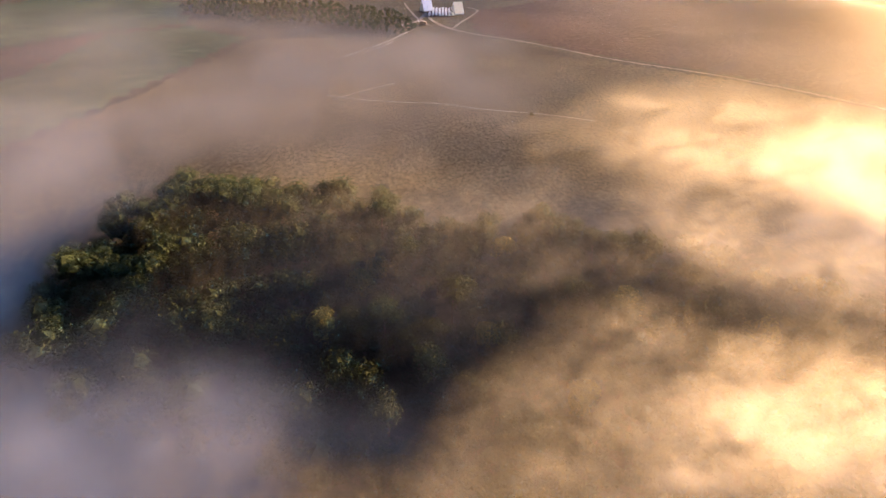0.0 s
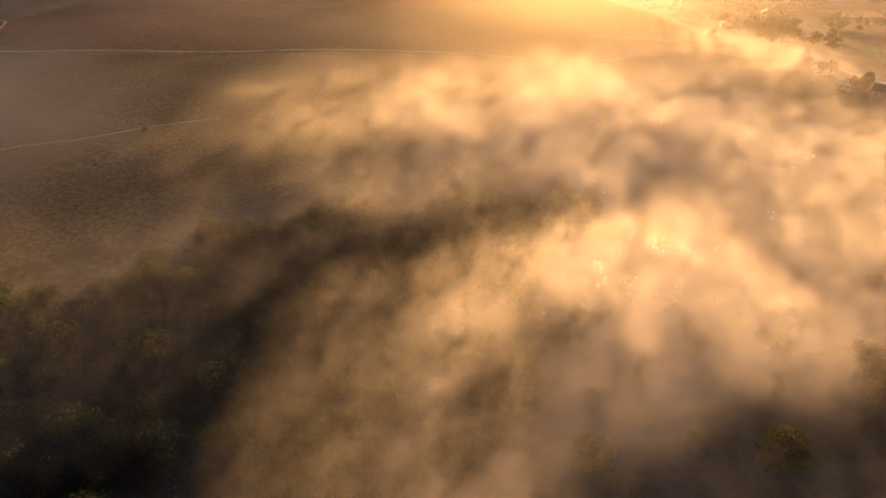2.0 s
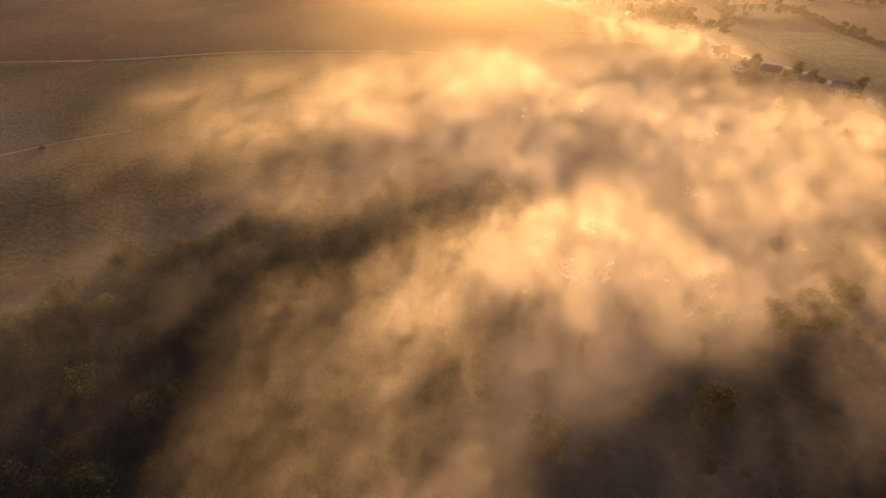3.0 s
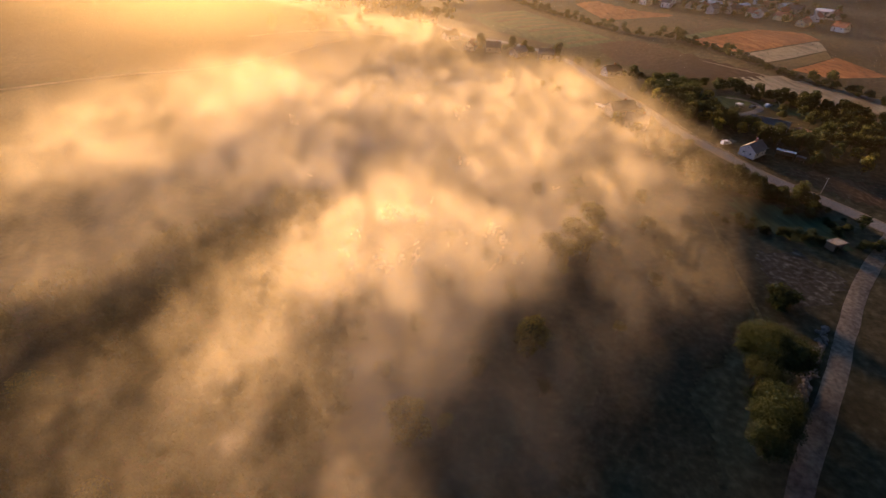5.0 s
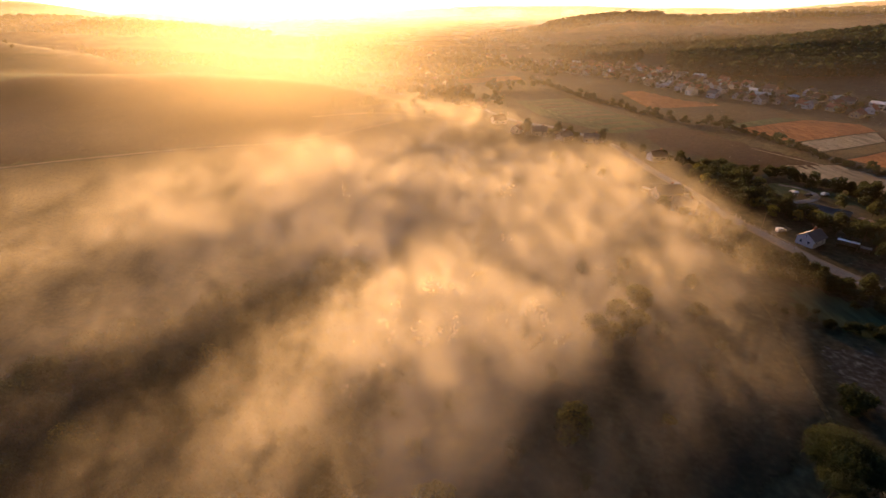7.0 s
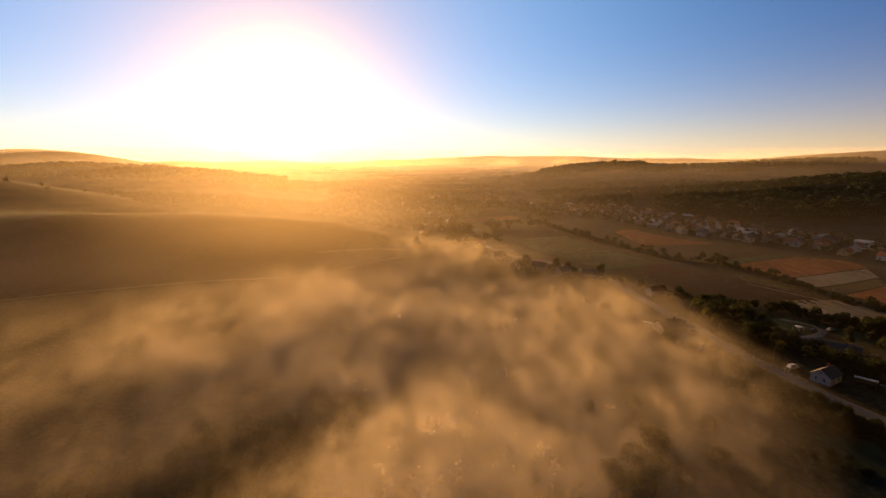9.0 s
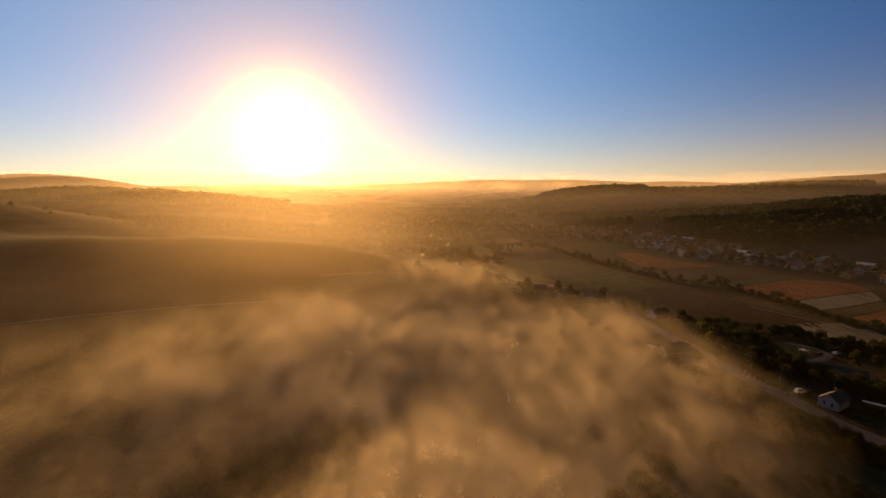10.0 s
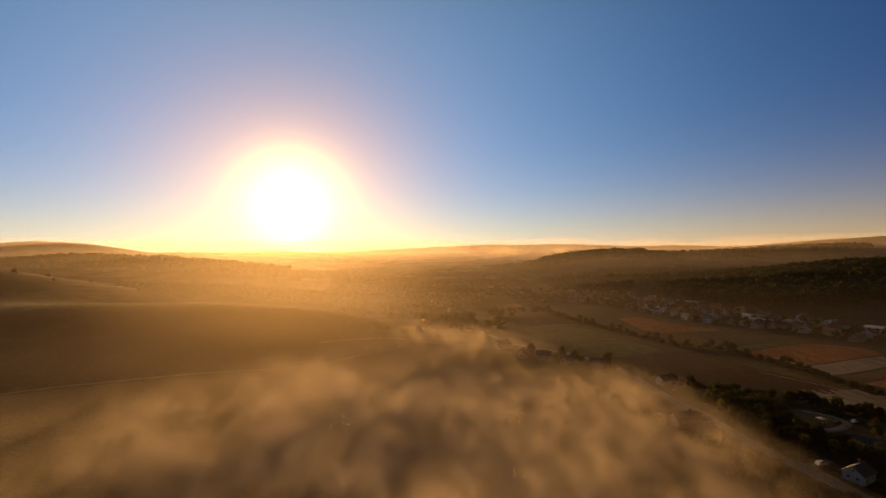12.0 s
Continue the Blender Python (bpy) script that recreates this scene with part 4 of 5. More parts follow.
for i, (x, y) in enumerate(((-18, 1010), (-5, 1040), (20, 1060), (95, 960), (120, 940), (150, 915), (60, 1000))):
    t = copy_thing(kinds[i % 4], pose(x, y, float(terrain(x, y)) + 0.3, 0, 0, 20 + i * 31))
    t["group"] = "houses of the village"
# the first of each kind joins the village too
for k, (x, y) in zip(kinds, ((300, 470), (316, 452), (330, 430), (344, 415), (322, 480))):
    k.matrix_basis = pose(x, y, float(terrain(x, y)) + 0.3, 0, 0, 35)
    k["group"] = "houses of the village"


def shed(label, length, width, h, fall, roof):
    """An open-sided shed: posts, back wall and a lean-to roof."""
    root = tagged(new("shed"), label, "shed")
    for x in (-length / 2 + 0.15, 0, length / 2 - 0.15):
        part("post", boxes((x - 0.08, x + 0.08, -width / 2, -width / 2 + 0.16, -0.5, h + fall * 0.9)), TIMBER, root)
    part("back_wall", boxes((-length / 2, length / 2, width / 2 - 0.12, width / 2, -0.5, h)), TIMBER, root)
    for s in (-1, 1):
        part("side_wall", boxes((s * length / 2 - 0.06, s * length / 2 + 0.06, -width / 2 + 0.16, width / 2 - 0.12, -0.5, h * 0.96)), TIMBER, root)
    bm = boxes((-length / 2 - 0.3, length / 2 + 0.3, -width / 2 - 0.4, width / 2 + 0.3, 0, 0.1))
    for i in range(int(length / 0.9)):
        x = -length / 2 + 0.3 + i * 0.9
        box(bm, x, x + 0.12, -width / 2 - 0.4, width / 2 + 0.3, 0.1, 0.15)
    part("roof", bm, roof, root, at=pose(0, 0, h + fall / 2, -math.degrees(math.atan2(fall, width)), 0, 0))
    return root


put(shed("small shed with a pale metal roof in a garden", 6.5, 3.2, 2.2, 0.5, SHEETING), 161, 166, -45)
put(shed("low grey shed beside a pale roofed shed", 3.0, 2.6, 1.9, 0.3, ROOFS[0]), 164, 161, -45)
put(shed("low shed with a light roof behind the fogged house", 5, 3, 2.2, 0.4, SHEETING), 106, 229, -60)
put(shed("long low shed with a pale blue-grey roof", 9, 4.5, 2.5, 0.5, SHEETING), 158, 262, -40)
put(shed("dark lean-to at the end of the long building", 5, 4, 2.2, 0.4, ROOFS[2]), 184, 186, -66)
put(shed("small grey field shed above the mown strip", 4, 3, 2.3, 0.4, ROOFS[0]), 134, 106, 10)
culvert = tagged(new("culvert"), "flat grey concrete slab over a ditch", "culvert")
part("slab", boxes((-1.8, 1.8, -0.9, 0.9, -0.4, 0.12)), CONCRETE, culvert)
for side in (-1, 1):
    part("kerb", boxes((-1.8, 1.8, side * 0.9 - 0.1, side * 0.9 + 0.1, 0.12, 0.32)), CONCRETE, culvert)
put(culvert, 89, 73, 40)


def farm_shed(label, roof):
    root = tagged(new("farm_shed"), label, "barn")
    part("wall", gable(bmesh.new(), 7.5, 6.4, 1.4, 6.6), WALLS[2], root)
    part("roof", pitched(7.5, 6.4, 1.4, 6.6, 0.4), roof, root)
    part("door", boxes((-1.6, 1.6, -0.06, 0.08, 0, 2.8)), TIMBER, root, at=pose(3.75, 0, 0, 0, 0, 90))
    return root


put(farm_shed("steep pale-roofed barn beside rows of wrapped bales", SHEETING), -407, 97, 105)
# sunlight on this roof is put into its cream tint
put(farm_shed("steep barn with roof tinted cream as if sunlit, beside rows of wrapped bales", plain("sunlit_cream_sheeting", (0.74, 0.66, 0.42), 0.5, 1.2, 0.15)), -388, 117, 105)
put(shed("small white-roofed hut in the farmyard", 5, 3, 2.2, 0.3, SHEETING), -351, 81, 70)


def bale():
    bm = bmesh.new()
    bmesh.ops.create_cone(bm, cap_ends=True, segments=14, radius1=0.72, radius2=0.72, depth=1.3)
    bmesh.ops.bevel(bm, geom=[e for e in bm.edges if len(e.link_faces) == 2 and any(len(f.verts) > 5 for f in e.link_faces)], offset=0.1, segments=1, affect="EDGES")
    bmesh.ops.rotate(bm, verts=bm.verts, cent=(0, 0, 0), matrix=Matrix.Rotation(radians(90), 3, "X"))
    return tagged(part("bale", bm, WRAP), "round bale wrapped in white film", "bale", "rows of wrapped bales")


first = bale()
ux, uy = Vector((0.26, 0.97, 0)).normalized(), Vector((-0.97, 0.26, 0)).normalized()
for r in range(17):
    for c in range(8):
        if r and rngv.uniform() < 0.12:
            continue
        p = Vector((-384, 94, 0)) + ux * (c * 2.5 + rngv.uniform(-0.15, 0.15)) + uy * (r * 1.95)
        m = pose(p.x, p.y, float(terrain(p.x, p.y)) + 0.72, 0, 0, 15 + rngv.uniform(-6, 6))
        if r == 0 and c == 0:
            first.matrix_basis = m
        else:
            copy_thing(first, m)


# ---- cars, poles and garden things ----
def car(label, paint, van=False):
    root = tagged(new("van" if van else "car"), label, "van" if van else "car")
    h, nose = (1.9, 0.9) if van else (1.45, 1.15)
    prof = [(-2.1, 0.35), (-2.15, 0.8), (-2.0, h * 0.62), (-1.75 if van else -1.35, h), (0.55 if van else 0.35, h), (2.1 - nose, h * 0.62), (2.05, h * 0.55), (2.15, 0.75), (2.1, 0.35)]
    bm = bmesh.new()
    sides = [[bm.verts.new((x, s * (0.86 if z < h * 0.7 else 0.7), z)) for x, z in prof] for s in (-1, 1)]
    for i in range(len(prof)):
        j = (i + 1) % len(prof)
        bm.faces.new((sides[0][i], sides[1][i], sides[1][j], sides[0][j]))
    bm.faces.new(sides[0])
    bm.faces.new(sides[1][::-1])
    bmesh.ops.recalc_face_normals(bm, faces=bm.faces)
    body = part("body", bm, paint, root)
    part("windscreen", boxes((-0.03, 0.03, -0.66, 0.66, -0.02, 0.02)), PANE, body, at=pose((0.45 + 2.1 - nose) / 2 + 0.05, 0, h * 0.82, 0, 48, 0)).scale = (12, 1, 1)
    for s in (-1, 1):
        part("side_window", boxes((-1.1, 0.5, s * 0.8 - 0.03, s * 0.8 + 0.03, h * 0.66, h * 0.9)), PANE, body)
        part("headlight", boxes((2.04, 2.16, s * 0.6 - 0.16, s * 0.6 + 0.16, 0.62, 0.78)), FRAME, body)
    for x in (-1.35, 1.35):
        for s in (-1, 1):
            bm = bmesh.new()
            bmesh.ops.create_cone(bm, cap_ends=True, segments=14, radius1=0.32, radius2=0.32, depth=0.22)
            w = part("wheel", bm, RUBBER, root, at=pose(x, s * 0.8, 0.32, 90, 0, 0))
            bm = bmesh.new()
            bmesh.ops.create_cone(bm, cap_ends=True, segments=10, radius1=0.19, radius2=0.19, depth=0.24)
            part("rim", bm, STEEL, w)
    return root


WHITE_PAINT = plain("white_paint", (0.78, 0.79, 0.8), 0.3, 1.0, 0.06)
DARK_PAINT = plain("dark_paint", (0.04, 0.045, 0.06), 0.3, 1.0, 0.1)
SILVER_PAINT = plain("silver_paint", (0.5, 0.51, 0.52), 0.3, 1.0, 0.08, 0.5)
put(car("white van parked in the yard entrance", WHITE_PAINT, True), 144, 180.5, 10, 0.0)
put(car("silver car parked by the roadside", SILVER_PAINT), 124, 222, 95, 0.0)
put(car("dark car parked by the roadside", DARK_PAINT), 121, 214, 30, 0.0)
put(car("white car parked by the roadside", WHITE_PAINT), 125, 231, 100, 0.0)
put(car("dark car parked in front of the long building", DARK_PAINT), 184, 221, 15, 0.0)
put(car("white car parked on the lawn's edge", WHITE_PAINT), 193, 222, 20, 0.0)


def pole(label, lamp):
    root = tagged(new("street_lamp" if lamp else "power_pole"), label, "pole")
    bm = bmesh.new()
    bmesh.ops.create_cone(bm, cap_ends=True, segments=10, radius1=0.13, radius2=0.08, depth=9.2)
    bmesh.ops.translate(bm, verts=bm.verts, vec=(0, 0, 4.2))
    part("shaft", bm, CONCRETE if lamp else TIMBER, root)
    if lamp:
        part("arm", boxes((0, 1.5, -0.04, 0.04, 8.5, 8.6)), STEEL, root)
        part("lamp_head", boxes((1.3, 1.95, -0.14, 0.14, 8.48, 8.62)), FRAME, root)
    else:
        part("crossarm", boxes((-0.9, 0.9, -0.06, 0.06, 8.2, 8.35)), TIMBER, root)
        for x in (-0.8, 0, 0.8):
            bm = bmesh.new()
            bmesh.ops.create_cone(bm, cap_ends=True, segments=8, radius1=0.07, radius2=0.04, depth=0.22)
            part("insulator", bm, FRAME, root, at=pose(x, 0, 8.46))
    return root


for made in (put(pole("wooden power pole beside the village road", False), 140, 186.5, 70), put(pole("concrete street lamp beside the village road", True), 155, 137.5, 200), put(pole("wooden power pole at the road bend", False), 134, 216, 80)):
    made.scale = (0.7, 0.7, 0.7)


def canopy():
    root = tagged(new("garden_canopy"), "square white garden canopy on four posts", "canopy")
    for x in (-1.4, 1.4):
        for y in (-1.4, 1.4):
            part("post", boxes((x - 0.05, x + 0.05, y - 0.05, y + 0.05, -0.4, 2.2)), STEEL, root)
    bm = bmesh.new()
    base = [bm.verts.new(p) for p in ((-1.6, -1.6, 2.1), (1.6, -1.6, 2.1), (1.6, 1.6, 2.1), (-1.6, 1.6, 2.1))]
    apex = bm.verts.new((0, 0, 2.7))
    for i in range(4):
        bm.faces.new((base[i], base[(i + 1) % 4], apex))
    bm.faces.new(base[::-1])
    part("cover", bm, WHITE_PAINT, root)
    return root


put(canopy(), 177, 222, 20)


def fence(points, label):
    """Posts with two rails along a line."""
    root = tagged(new("fence"), label, "fence")
    for (x1, y1), (x2, y2) in zip(points, points[1:]):
        n = max(1, int(math.hypot(x2 - x1, y2 - y1) / 2.6))
        turn = math.degrees(math.atan2(y2 - y1, x2 - x1))
        for i in range(n):
            a, b = i / n, (i + 1) / n
            xa, ya, xb, yb = x1 + (x2 - x1) * a, y1 + (y2 - y1) * a, x1 + (x2 - x1) * b, y1 + (y2 - y1) * b
            za, zb = float(terrain(xa, ya)), float(terrain(xb, yb))
            part("post", boxes((-0.06, 0.06, -0.06, 0.06, -0.4, 1.35)), CONCRETE, root, at=pose(xa, ya, za + 0.1, 0, 0, turn))
            length = math.hypot(xb - xa, yb - ya)
            for z in (0.5, 1.1):
                part("rail", boxes((0, length, 0.06, 0.1, z - 0.06, z + 0.06)), TIMBER, root, at=pose(xa, ya, za + 0.1, 0, -math.degrees(math.atan2(zb - za, length)), turn))
    return root


fence([(141, 166), (135, 188), (133, 205)], "low weathered fence along the village road")
fence([(166, 208), (174, 208), (184, 190)], "pale fence beside the long building")


# ---- a bank of rough stones along the track ----
FIELD_STONE = plain("field_stone", (0.11, 0.105, 0.095), 0.95, 2)


def stone_bank(line, count, seed):
    rng = np.random.RandomState(seed)
    bm = bmesh.new()
    for i in range(count):
        t = rng.uniform(0, len(line) - 1.001)
        k, f = int(t), t - int(t)
        x = line[k][0] * (1 - f) + line[k + 1][0] * f + rng.normal() * 0.55
        y = line[k][1] * (1 - f) + line[k + 1][1] * f + rng.normal() * 0.55
        size = rng.uniform(0.25, 0.6)
        made = bmesh.ops.create_icosphere(bm, subdivisions=1, radius=size)["verts"]
        turn = Matrix.Rotation(rng.uniform(0, 6.28), 3, "Z")
        for v in made:
            v.co = turn @ Vector((v.co.x * 1.3, v.co.y, v.co.z * 0.7)) * rng.uniform(0.8, 1.15) + Vector((x, y, float(terrain(x, y)) + size * 0.35))
    return tagged(part("stone_bank", bm, FIELD_STONE), "bank of rough grey stones beside the dirt track", "stones", kind="stuff")


stone_bank([(82, 54), (87, 58), (93, 63), (99, 68.5), (106, 75)], 190, 6)


# ---- hedges, yard trees and far woods ----
bushes = [tree_kind(s, 4.2, 5.0, 420, 0.28, LEAF, "bush", "dense dull green bush in a hedge", 0.05) for s in (31, 32, 33)]
small = [tree_kind(s, 8.5, 6.5, 620, 0.32, LEAF, "tree", "small broadleaf tree beside a garden", 0.15) for s in (41, 42, 43)]
yellow = [tree_kind(s, 7.5, 6.0, 620, 0.32, LEAF_GOLD, "tree", "small tree with yellow autumn leaves", 0.15) for s in (51, 52)]

shrubs = [tree_kind(s, 4.0, 5.2, 130, 0.5, LEAF, "bush", "dull green shrub in a thicket", 0.05, 6) for s in (34, 35)]
copses = [tree_kind(s, 8.0, 6.5, 170, 0.6, LEAF, "tree", "dull green tree in a hedgerow", 0.1, 7) for s in (44, 45)]


def along(points, gap, spread, seed):
    rng = np.random.RandomState(seed)
    out = []
    for (x1, y1), (x2, y2) in zip(points, points[1:]):
        n = max(1, int(math.hypot(x2 - x1, y2 - y1) / gap))
        for i in range(n):
            t = (i + rng.uniform(-0.3, 0.3)) / n
            out.append((x1 + (x2 - x1) * t + rng.normal() * spread, y1 + (y2 - y1) * t + rng.normal() * spread))
    return out


HEDGE = [(120, 640), (142, 538), (171, 449), (190, 392), (213, 372), (226, 344), (234, 297), (240, 262), (262, 205), (290, 150)]
joined("hedgerow", shrubs * 3 + copses, along(HEDGE, 2.8, 1.7, 1), 61, 0.55, 1.25, "overgrown hedgerow of bushes and small trees between fields", "hedge")
joined("back_hedge", shrubs * 2 + copses, along([(140, 285), (152, 268), (165, 262), (181, 258), (192, 240), (204, 228), (212, 206), (206, 180), (196, 160)], 1.5, 2.4, 2), 62, 0.55, 1.1, "tall overgrown hedge behind the yards", "hedge")
plant(bushes * 2 + small, along([(112, 188), (117, 170), (123, 156), (129, 144), (135, 132), (142, 112), (150, 92)], 2.2, 3.0, 3), 63, 0.6, 0.95, "roadside bushes")
plant(small * 2 + yellow, along([(140, 246), (142, 232), (143, 216), (146, 204), (152, 198)], 1.9, 3.2, 4), 64, 0.75, 1.15, "trees round the yards")
plant(small + yellow[:1], [(160, 180), (164, 176), (167, 171), (171, 176), (162, 187), (176, 178), (181, 172), (170, 163), (186, 204), (202, 196), (206, 190), (199, 206), (190, 180), (187, 160), (193, 150), (156, 195), (160, 203), (148, 194), (178, 160), (166, 156), (184, 178), (188, 172), (192, 168), (176, 168), (182, 164), (172, 170), (164, 192), (158, 206), (155, 188), (196, 186), (200, 180), (194, 194), (186, 152), (180, 148), (190, 144), (198, 150)], 65, 0.75, 1.1, "trees round the yards")
GROVE = [(143, 256), (158, 259), (160, 240), (163, 222), (153, 202), (142, 210), (138, 228)]
plant(small * 3 + yellow[:1], scatter(GROVE, 4.2, 23), 90, 0.8, 1.25, "dense grove beside the road")
plant(small + bushes, along([(156, 201), (161, 191), (162, 182), (164, 175), (173, 171)], 3.0, 2.0, 24), 91, 0.75, 1.1, "trees round the yards")
plant(bushes * 2 + small, along([(118, 152), (123, 142), (133, 148), (140, 139), (144, 131), (148, 124)], 2.2, 2.2, 25), 92, 0.7, 1.15, "undergrowth below the road")
plant(bushes * 2 + small[:1], along([(123, 230), (123, 204), (126, 184), (126, 170), (130, 158)], 3.4, 1.2, 26), 93, 0.5, 0.9, "roadside bushes")
plant(bushes, along([(108, 126), (113, 122), (120, 117), (128, 111), (136, 107)], 1.9, 1.6, 5), 66, 0.5, 0.85, "bushes above the mown strip")
BELT = [(118, 204), (127, 186), (132, 168), (139, 150), (147, 130), (156, 114), (150, 108), (145, 120), (132, 134), (120, 144), (110, 152), (104, 172), (110, 192)]
joined("thicket", shrubs * 2 + copses, scatter(BELT, 2.5, 27, 3.0), 94, 0.35, 0.75, "dense dark thicket of shrubs and small trees below the road", "thicket")
joined("yard_belt", shrubs + copses * 2, scatter([(200, 238), (216, 222), (228, 200), (236, 176), (222, 160), (206, 170), (210, 194), (206, 214), (192, 232)], 4.2, 28), 95, 0.6, 1.2, "dull brown and green trees along the field behind the yards", "trees")
big = [tree_kind(s, 13, 11, 4200, 0.2, LEAF, "tree", "large rounded broadleaf tree beside the track", 0.1) for s in (71, 72)]
plant(big, [(79, 66), (84, 61), (72, 50), (66, 44), (74, 58)], 67, 0.85, 1.05, "large trees beside the track")
plant(bushes, [(98, 82), (101, 83), (99, 85)], 68, 1.2, 1.4)
plant(golds, [(-1, 52), (28, 73), (43, 107), (51, 112), (59, 120), (55, 108), (47, 103)], 80, 0.95, 1.12, "yellowing trees standing out of the fog")
plant(golds, [(50, 110), (89, 250), (84, 262), (70, 280), (104, 205), (108, 192)], 69, 0.55, 0.75, "trees standing out of the fog")
plant_some(oaks + golds[:1], scatter([(0, 30), (20, 45), (60, 85), (96, 118), (90, 150), (40, 150), (20, 130), (6, 100), (-8, 60)], 14, 9), 70, 0.4, 0.6, "trees under the fog", 20, "broadleaf trees under the fog")
plant(bushes, [(-172, 84)], 71, 0.35, 0.4)
plant(small + bushes, along([(60, 355), (90, 340), (115, 330), (134, 296)], 5, 4, 6) + along([(30, 420), (10, 520), (-20, 600), (-60, 720)], 9, 10, 7), 72, 0.7, 1.2, "trees among the village houses")
plant(small + bushes, along([(-70, 352), (-40, 372), (0, 380)], 6, 4, 8), 73, 0.8, 1.3, "trees at the foot of the hill")
far = [tree_kind(s, 9, 7.5, 60, 1.1, LEAF_FAR, "tree", "dark tree among the village gardens", 0.1, 7) for s in (81, 82)]
vt = [p for p in scatter([(250, 510), (345, 370), (420, 430), (370, 540), (350, 640), (300, 740), (250, 830), (130, 870), (140, 800), (180, 690), (222, 600)], 12.5, 12)]
joined("village_trees", far, vt, 74, 0.5, 0.95, "dark trees among the village houses", "trees")
joined("valley_trees", far, along([(-70, 1150), (-30, 1000), (40, 795), (60, 700)], 16, 25, 9) + along([(36, 440), (12, 567), (-26, 676), (-50, 765), (-50, 889)], 5, 16, 19), 75, 0.9, 1.6, "hazy trees scattered in the valley", "trees")
plant(far, [(x + dx, y + dy) for x, y in ((40, 790), (36, 800)) for dx, dy in ((0, 0), (6, 3), (-5, 5), (3, -6))], 76, 1.4, 1.9, "tall dark clump in the valley")
NORTH_WOOD = [(-412, -78), (-371, 4), (-321, 60), (-338, 74), (-406, 68), (-442, 28), (-470, -60), (-450, -90)]
joined("north_wood", far + copses, scatter(NORTH_WOOD, 4.6, 14), 77, 0.3, 0.62, "dark wood above the pasture")
SCRUB = [(8, 12), (14, 44), (34, 58), (62, 82), (92, 104), (88, 88), (80, 74), (62, 60), (58, 40), (40, 10)]
cover("rough_grass", SCRUB, ROUGH, "dark rough tussocky grass below the fog bank", 1.1, 0.3, 0.3, 8.0, "grass")
plant(far, along([(-700, 640), (-560, 600), (-500, 640), (-430, 690)], 22, 12, 15), 78, 0.6, 1.2, "trees on the far hill")


def far_wood(label, cx, cy, ra, rb, turn, count, seed, size=4.5, open_share=0.26):
    """A distant wood: countless crowns joined in one piece."""
    rng = np.random.RandomState(seed)
    c, q = math.cos(radians(turn)), math.sin(radians(turn))
    verts, faces = [], []
    for i in range(count):
        w0, r0 = rng.uniform(0, 6.283), math.sqrt(rng.uniform())
        u, v = ra * r0 * math.cos(w0), rb * r0 * math.sin(w0)
        x, y = cx + u * c - v * q, cy + u * q + v * c
        if float(vnoise(x / 90, y / 90, 2.5)) < open_share:
            continue
        r, z = size * rng.uniform(0.7, 1.3), float(terrain(x, y))
        tall = r * rng.uniform(1.6, 2.4)
        for k in range(9):
            d = rng.normal(size=3)
            d /= np.linalg.norm(d)
            d[2] = abs(d[2])
            p = np.array((x, y, z + tall * 0.55)) + d * np.array((r, r, tall * 0.5))
            nrm = d + rng.normal(size=3) * 0.35
            w = np.cross(nrm, rng.normal(size=3))
            w /= np.linalg.norm(w)
            e = np.cross(nrm / np.linalg.norm(nrm), w)
            s = r * rng.uniform(0.55, 0.95)
            b = len(verts)
            verts += [p + w * s, p + e * s, p - w * s, p - e * s]
            faces.append((b, b + 1, b + 2, b + 3))
    ob = new("far_wood", mesh_of("far_wood", verts, faces, LEAF_FAR))
    return tagged(ob, label, "wood", kind="stuff")


far_wood("dark wood on the hill behind the village", 640, 760, 330, 180, 20, 5600, 1, 5, 0.12)
far_wood("wooded slope above the village", 440, 960, 240, 220, 0, 2600, 8, 5, 0.3)
far_wood("clumps of trees in the valley meadows", -20, 840, 200, 300, 15, 900, 9, 3.4, 0.5)
far_wood("scattered trees over the hazy valley", -150, 1300, 420, 380, 0, 1700, 10, 5, 0.48)
far_wood("trees along the hill behind the pasture", -440, 740, 60, 110, 40, 220, 11, 4, 0.4)
far_wood("wooded ridge beyond the village", 480, 1530, 190, 140, 30, 1500, 2, 7)
far_wood("long wooded ridge in the distance", 950, 1480, 430, 150, 10, 2600, 3, 5.5)
far_wood("wooded hills beyond the pasture", -850, 1250, 520, 150, -20, 2600, 4, 7.5)
far_wood("wood in the dip behind the hill crest", -330, 760, 190, 60, -12, 420, 5, 4.2)
far_wood("tree belts across the hazy valley", 60, 1550, 480, 240, 0, 900, 6, 6.5)

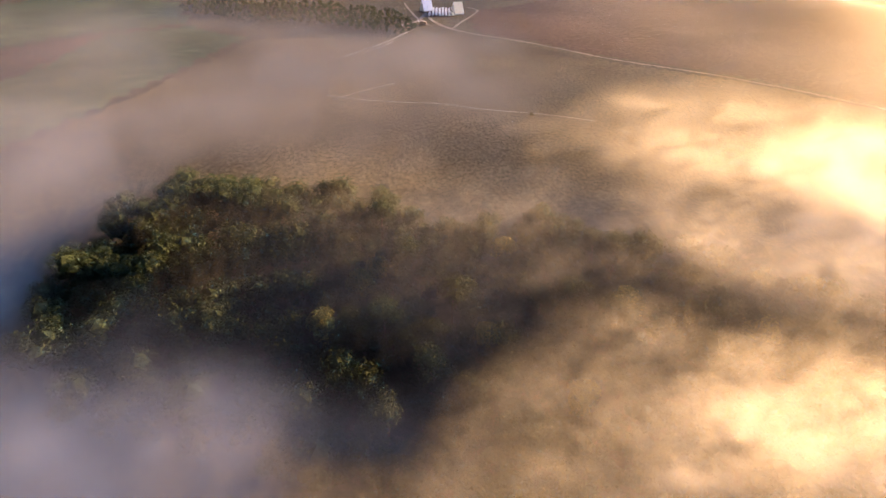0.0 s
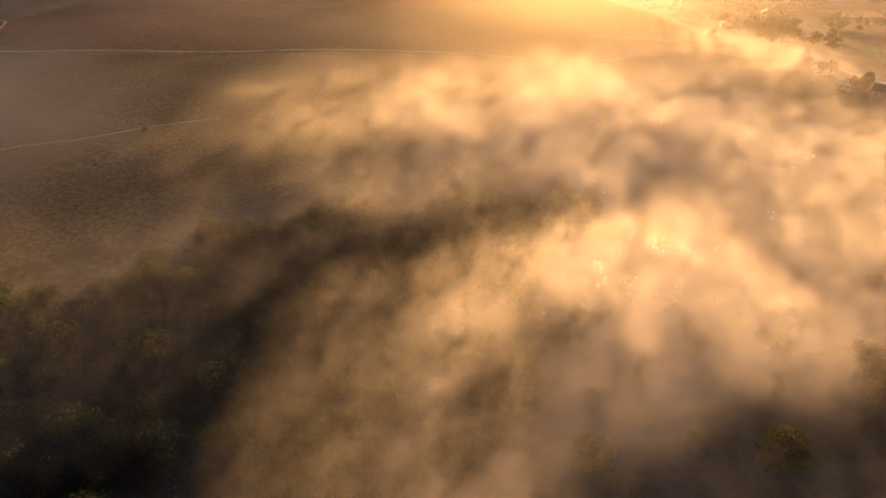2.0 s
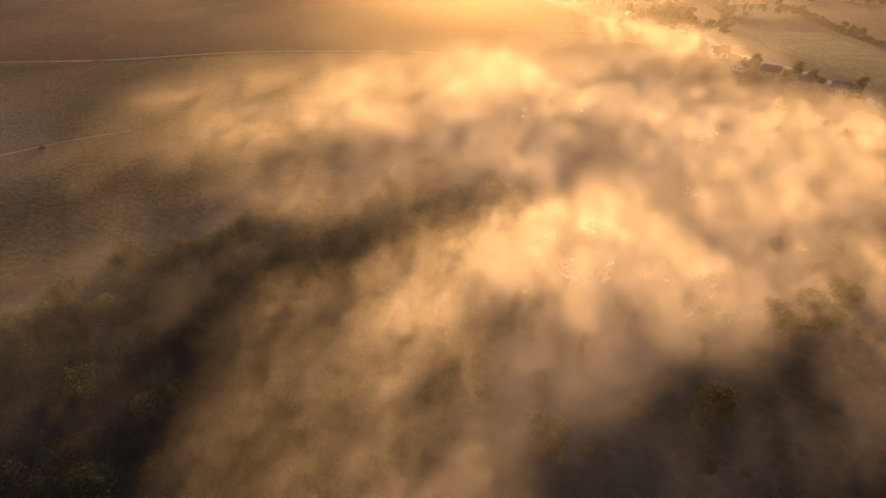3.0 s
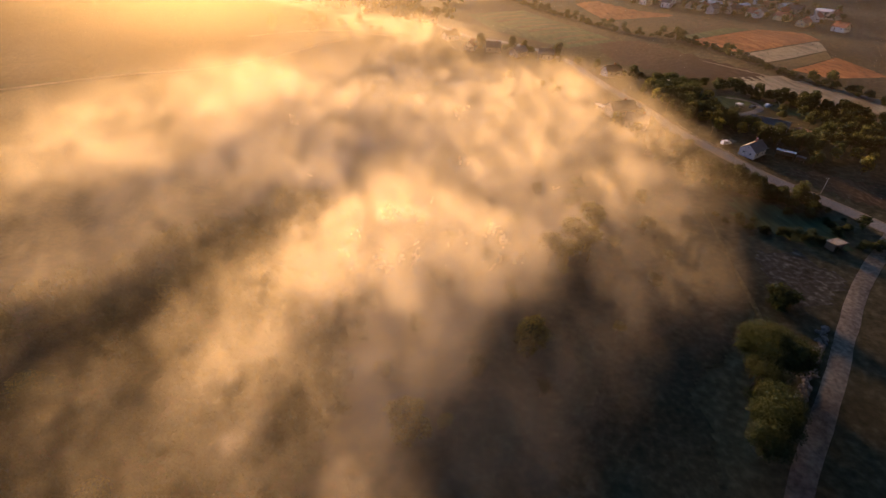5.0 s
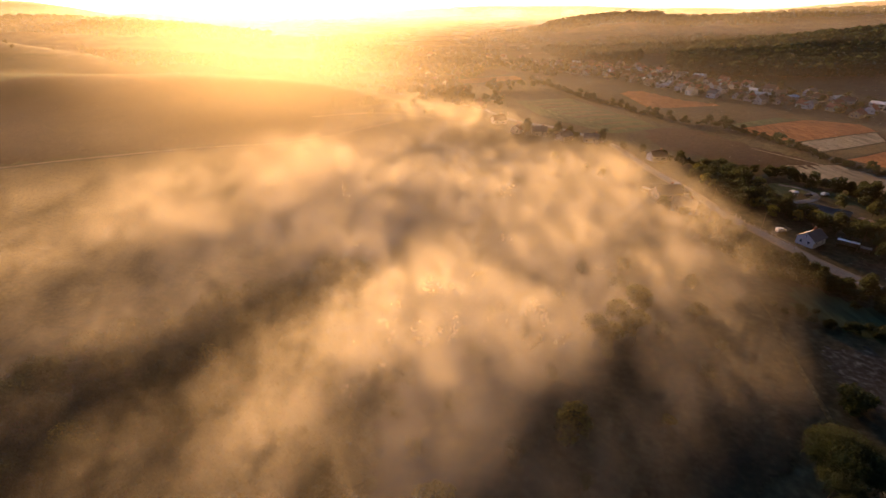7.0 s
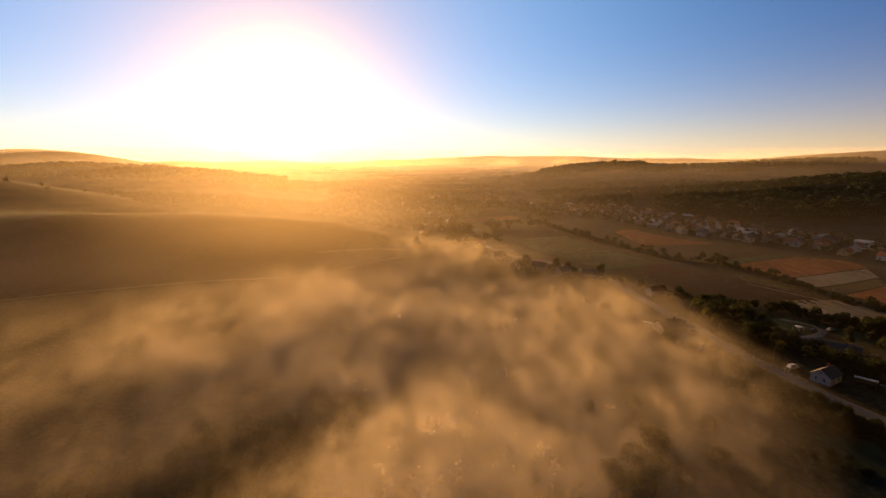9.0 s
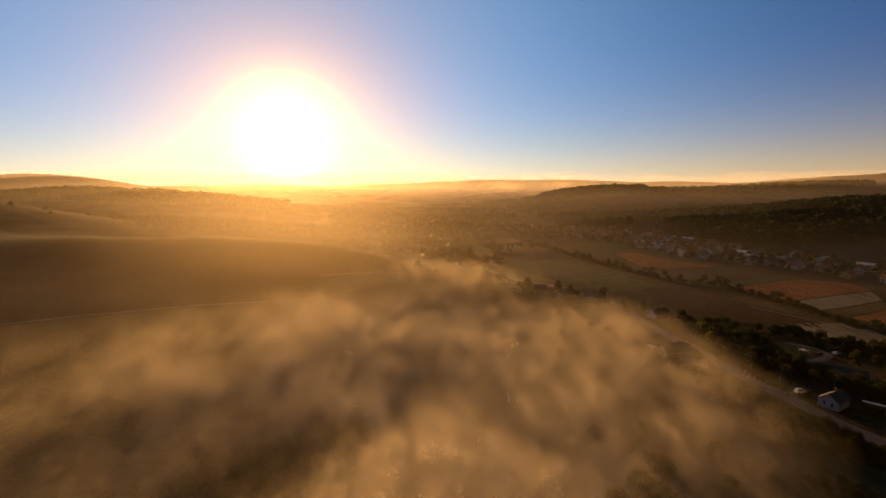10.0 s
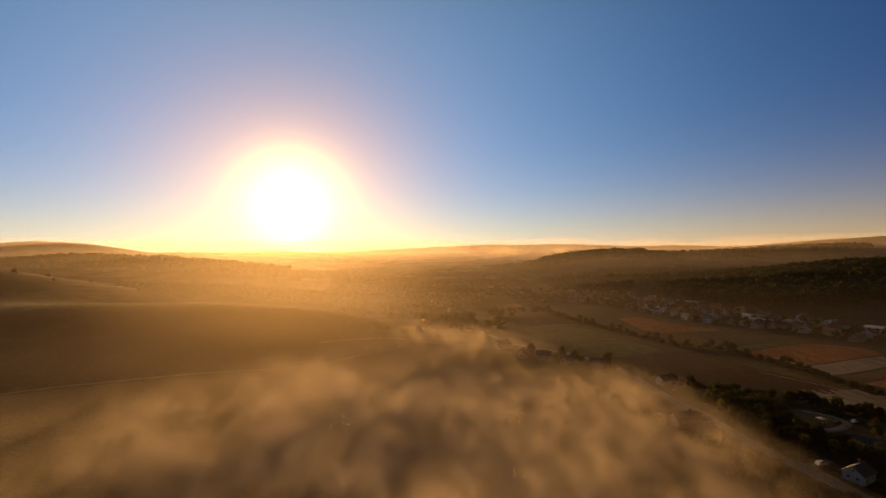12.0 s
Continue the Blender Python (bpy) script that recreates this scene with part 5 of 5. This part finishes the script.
# ---- thin mist lying in the valley beyond ----
mist = tagged(new("valley_mist"), "thin bright mist lying in the valley", "mist", kind="stuff")
mx, my = np.meshgrid(np.arange(-900, 1500, 22.0), np.arange(160, 3400, 30.0))
mg = terrain(mx, my)
for h, most in ((7, 0.36), (16, 0.38), (28, 0.36), (42, 0.28)):
    lowland = smooth(mg, 46, 8) * (0.07 * smooth(mx, 130, 200) * smooth(my, 160, 330) + 0.6 * smooth(my + 0.8 * np.minimum(mx, 0), 600, 1150) + 0.26 * smooth(my, 900, 1500)) * (1 - 0.5 * smooth(my, 2600, 3400))
    centre = np.exp(-0.5 * ((mx + 0.12 * my - 60) / (220 + 0.16 * my)) ** 2)
    dens = most * lowland * (0.3 + 0.95 * centre) * (0.25 + 1.1 * smooth(fbm(mx / 170, my / 260, h / 20, 4), 0.35, 0.66))
    keep = dens > 0.01
    cell = keep[:-1, :-1] | keep[1:, :-1] | keep[1:, 1:] | keep[:-1, 1:]
    ids = np.arange(mx.size).reshape(mx.shape)
    faces = np.stack([ids[:-1, :-1][cell], ids[:-1, 1:][cell], ids[1:, 1:][cell], ids[1:, :-1][cell]], -1)
    used = np.unique(faces)
    remap = -np.ones(mx.size, int)
    remap[used] = np.arange(len(used))
    flat = np.stack([mx, my, mg + h + 6 * (fbm(mx / 120, my / 120, h, 3) - 0.5)], -1).reshape(-1, 3)
    me = mesh_of("mist_layer", flat[used], remap[faces], MIST, True)
    at = me.attributes.new("thickness", "FLOAT", "POINT")
    at.data.foreach_set("value", dens.reshape(-1)[used].astype(np.float32))
    part("mist_layer", me, None, mist)

# standing mist banks across the valley, thinning upwards, thickened sunward to imitate sun glare
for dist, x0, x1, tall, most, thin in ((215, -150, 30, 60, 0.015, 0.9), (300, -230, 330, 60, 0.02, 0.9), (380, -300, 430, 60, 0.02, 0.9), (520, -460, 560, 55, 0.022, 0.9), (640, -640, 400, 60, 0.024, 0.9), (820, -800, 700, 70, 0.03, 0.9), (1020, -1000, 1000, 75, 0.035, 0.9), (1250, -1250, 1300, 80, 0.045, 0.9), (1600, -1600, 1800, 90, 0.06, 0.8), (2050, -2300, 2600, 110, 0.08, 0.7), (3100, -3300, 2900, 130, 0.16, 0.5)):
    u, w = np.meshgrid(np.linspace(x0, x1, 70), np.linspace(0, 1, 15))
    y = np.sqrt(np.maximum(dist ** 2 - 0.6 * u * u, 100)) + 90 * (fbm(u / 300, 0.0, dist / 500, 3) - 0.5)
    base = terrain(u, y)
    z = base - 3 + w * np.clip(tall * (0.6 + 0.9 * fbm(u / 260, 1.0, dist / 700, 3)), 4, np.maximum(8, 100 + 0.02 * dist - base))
    # the bell-shaped term raises density sunward in place of glow
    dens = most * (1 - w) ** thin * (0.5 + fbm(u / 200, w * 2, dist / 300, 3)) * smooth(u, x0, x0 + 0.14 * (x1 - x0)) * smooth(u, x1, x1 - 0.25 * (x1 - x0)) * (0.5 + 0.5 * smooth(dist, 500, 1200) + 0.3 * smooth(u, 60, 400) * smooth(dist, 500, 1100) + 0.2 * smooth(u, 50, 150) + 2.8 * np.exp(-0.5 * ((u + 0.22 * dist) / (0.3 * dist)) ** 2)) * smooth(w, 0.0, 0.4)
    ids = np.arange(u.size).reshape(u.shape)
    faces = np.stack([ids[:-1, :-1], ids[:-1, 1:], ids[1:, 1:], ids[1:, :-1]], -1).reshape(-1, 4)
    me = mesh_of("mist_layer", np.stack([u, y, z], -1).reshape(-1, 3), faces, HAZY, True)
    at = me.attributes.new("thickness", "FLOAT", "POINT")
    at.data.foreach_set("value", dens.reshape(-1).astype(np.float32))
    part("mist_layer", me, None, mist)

# the first of each kind stands among its fellows
for k, (x, y) in zip(bushes + small + yellow + big + far + shrubs + copses, ((120, 168), (126, 152), (134, 138), (168, 182), (144, 226), (148, 208), (143, 240), (146, 214), (77, 62), (69, 47), (300, 520), (320, 470), (131, 147), (128, 141), (196, 236), (208, 214))):
    k.matrix_basis = pose(x, y, float(terrain(x, y)) - 0.1)
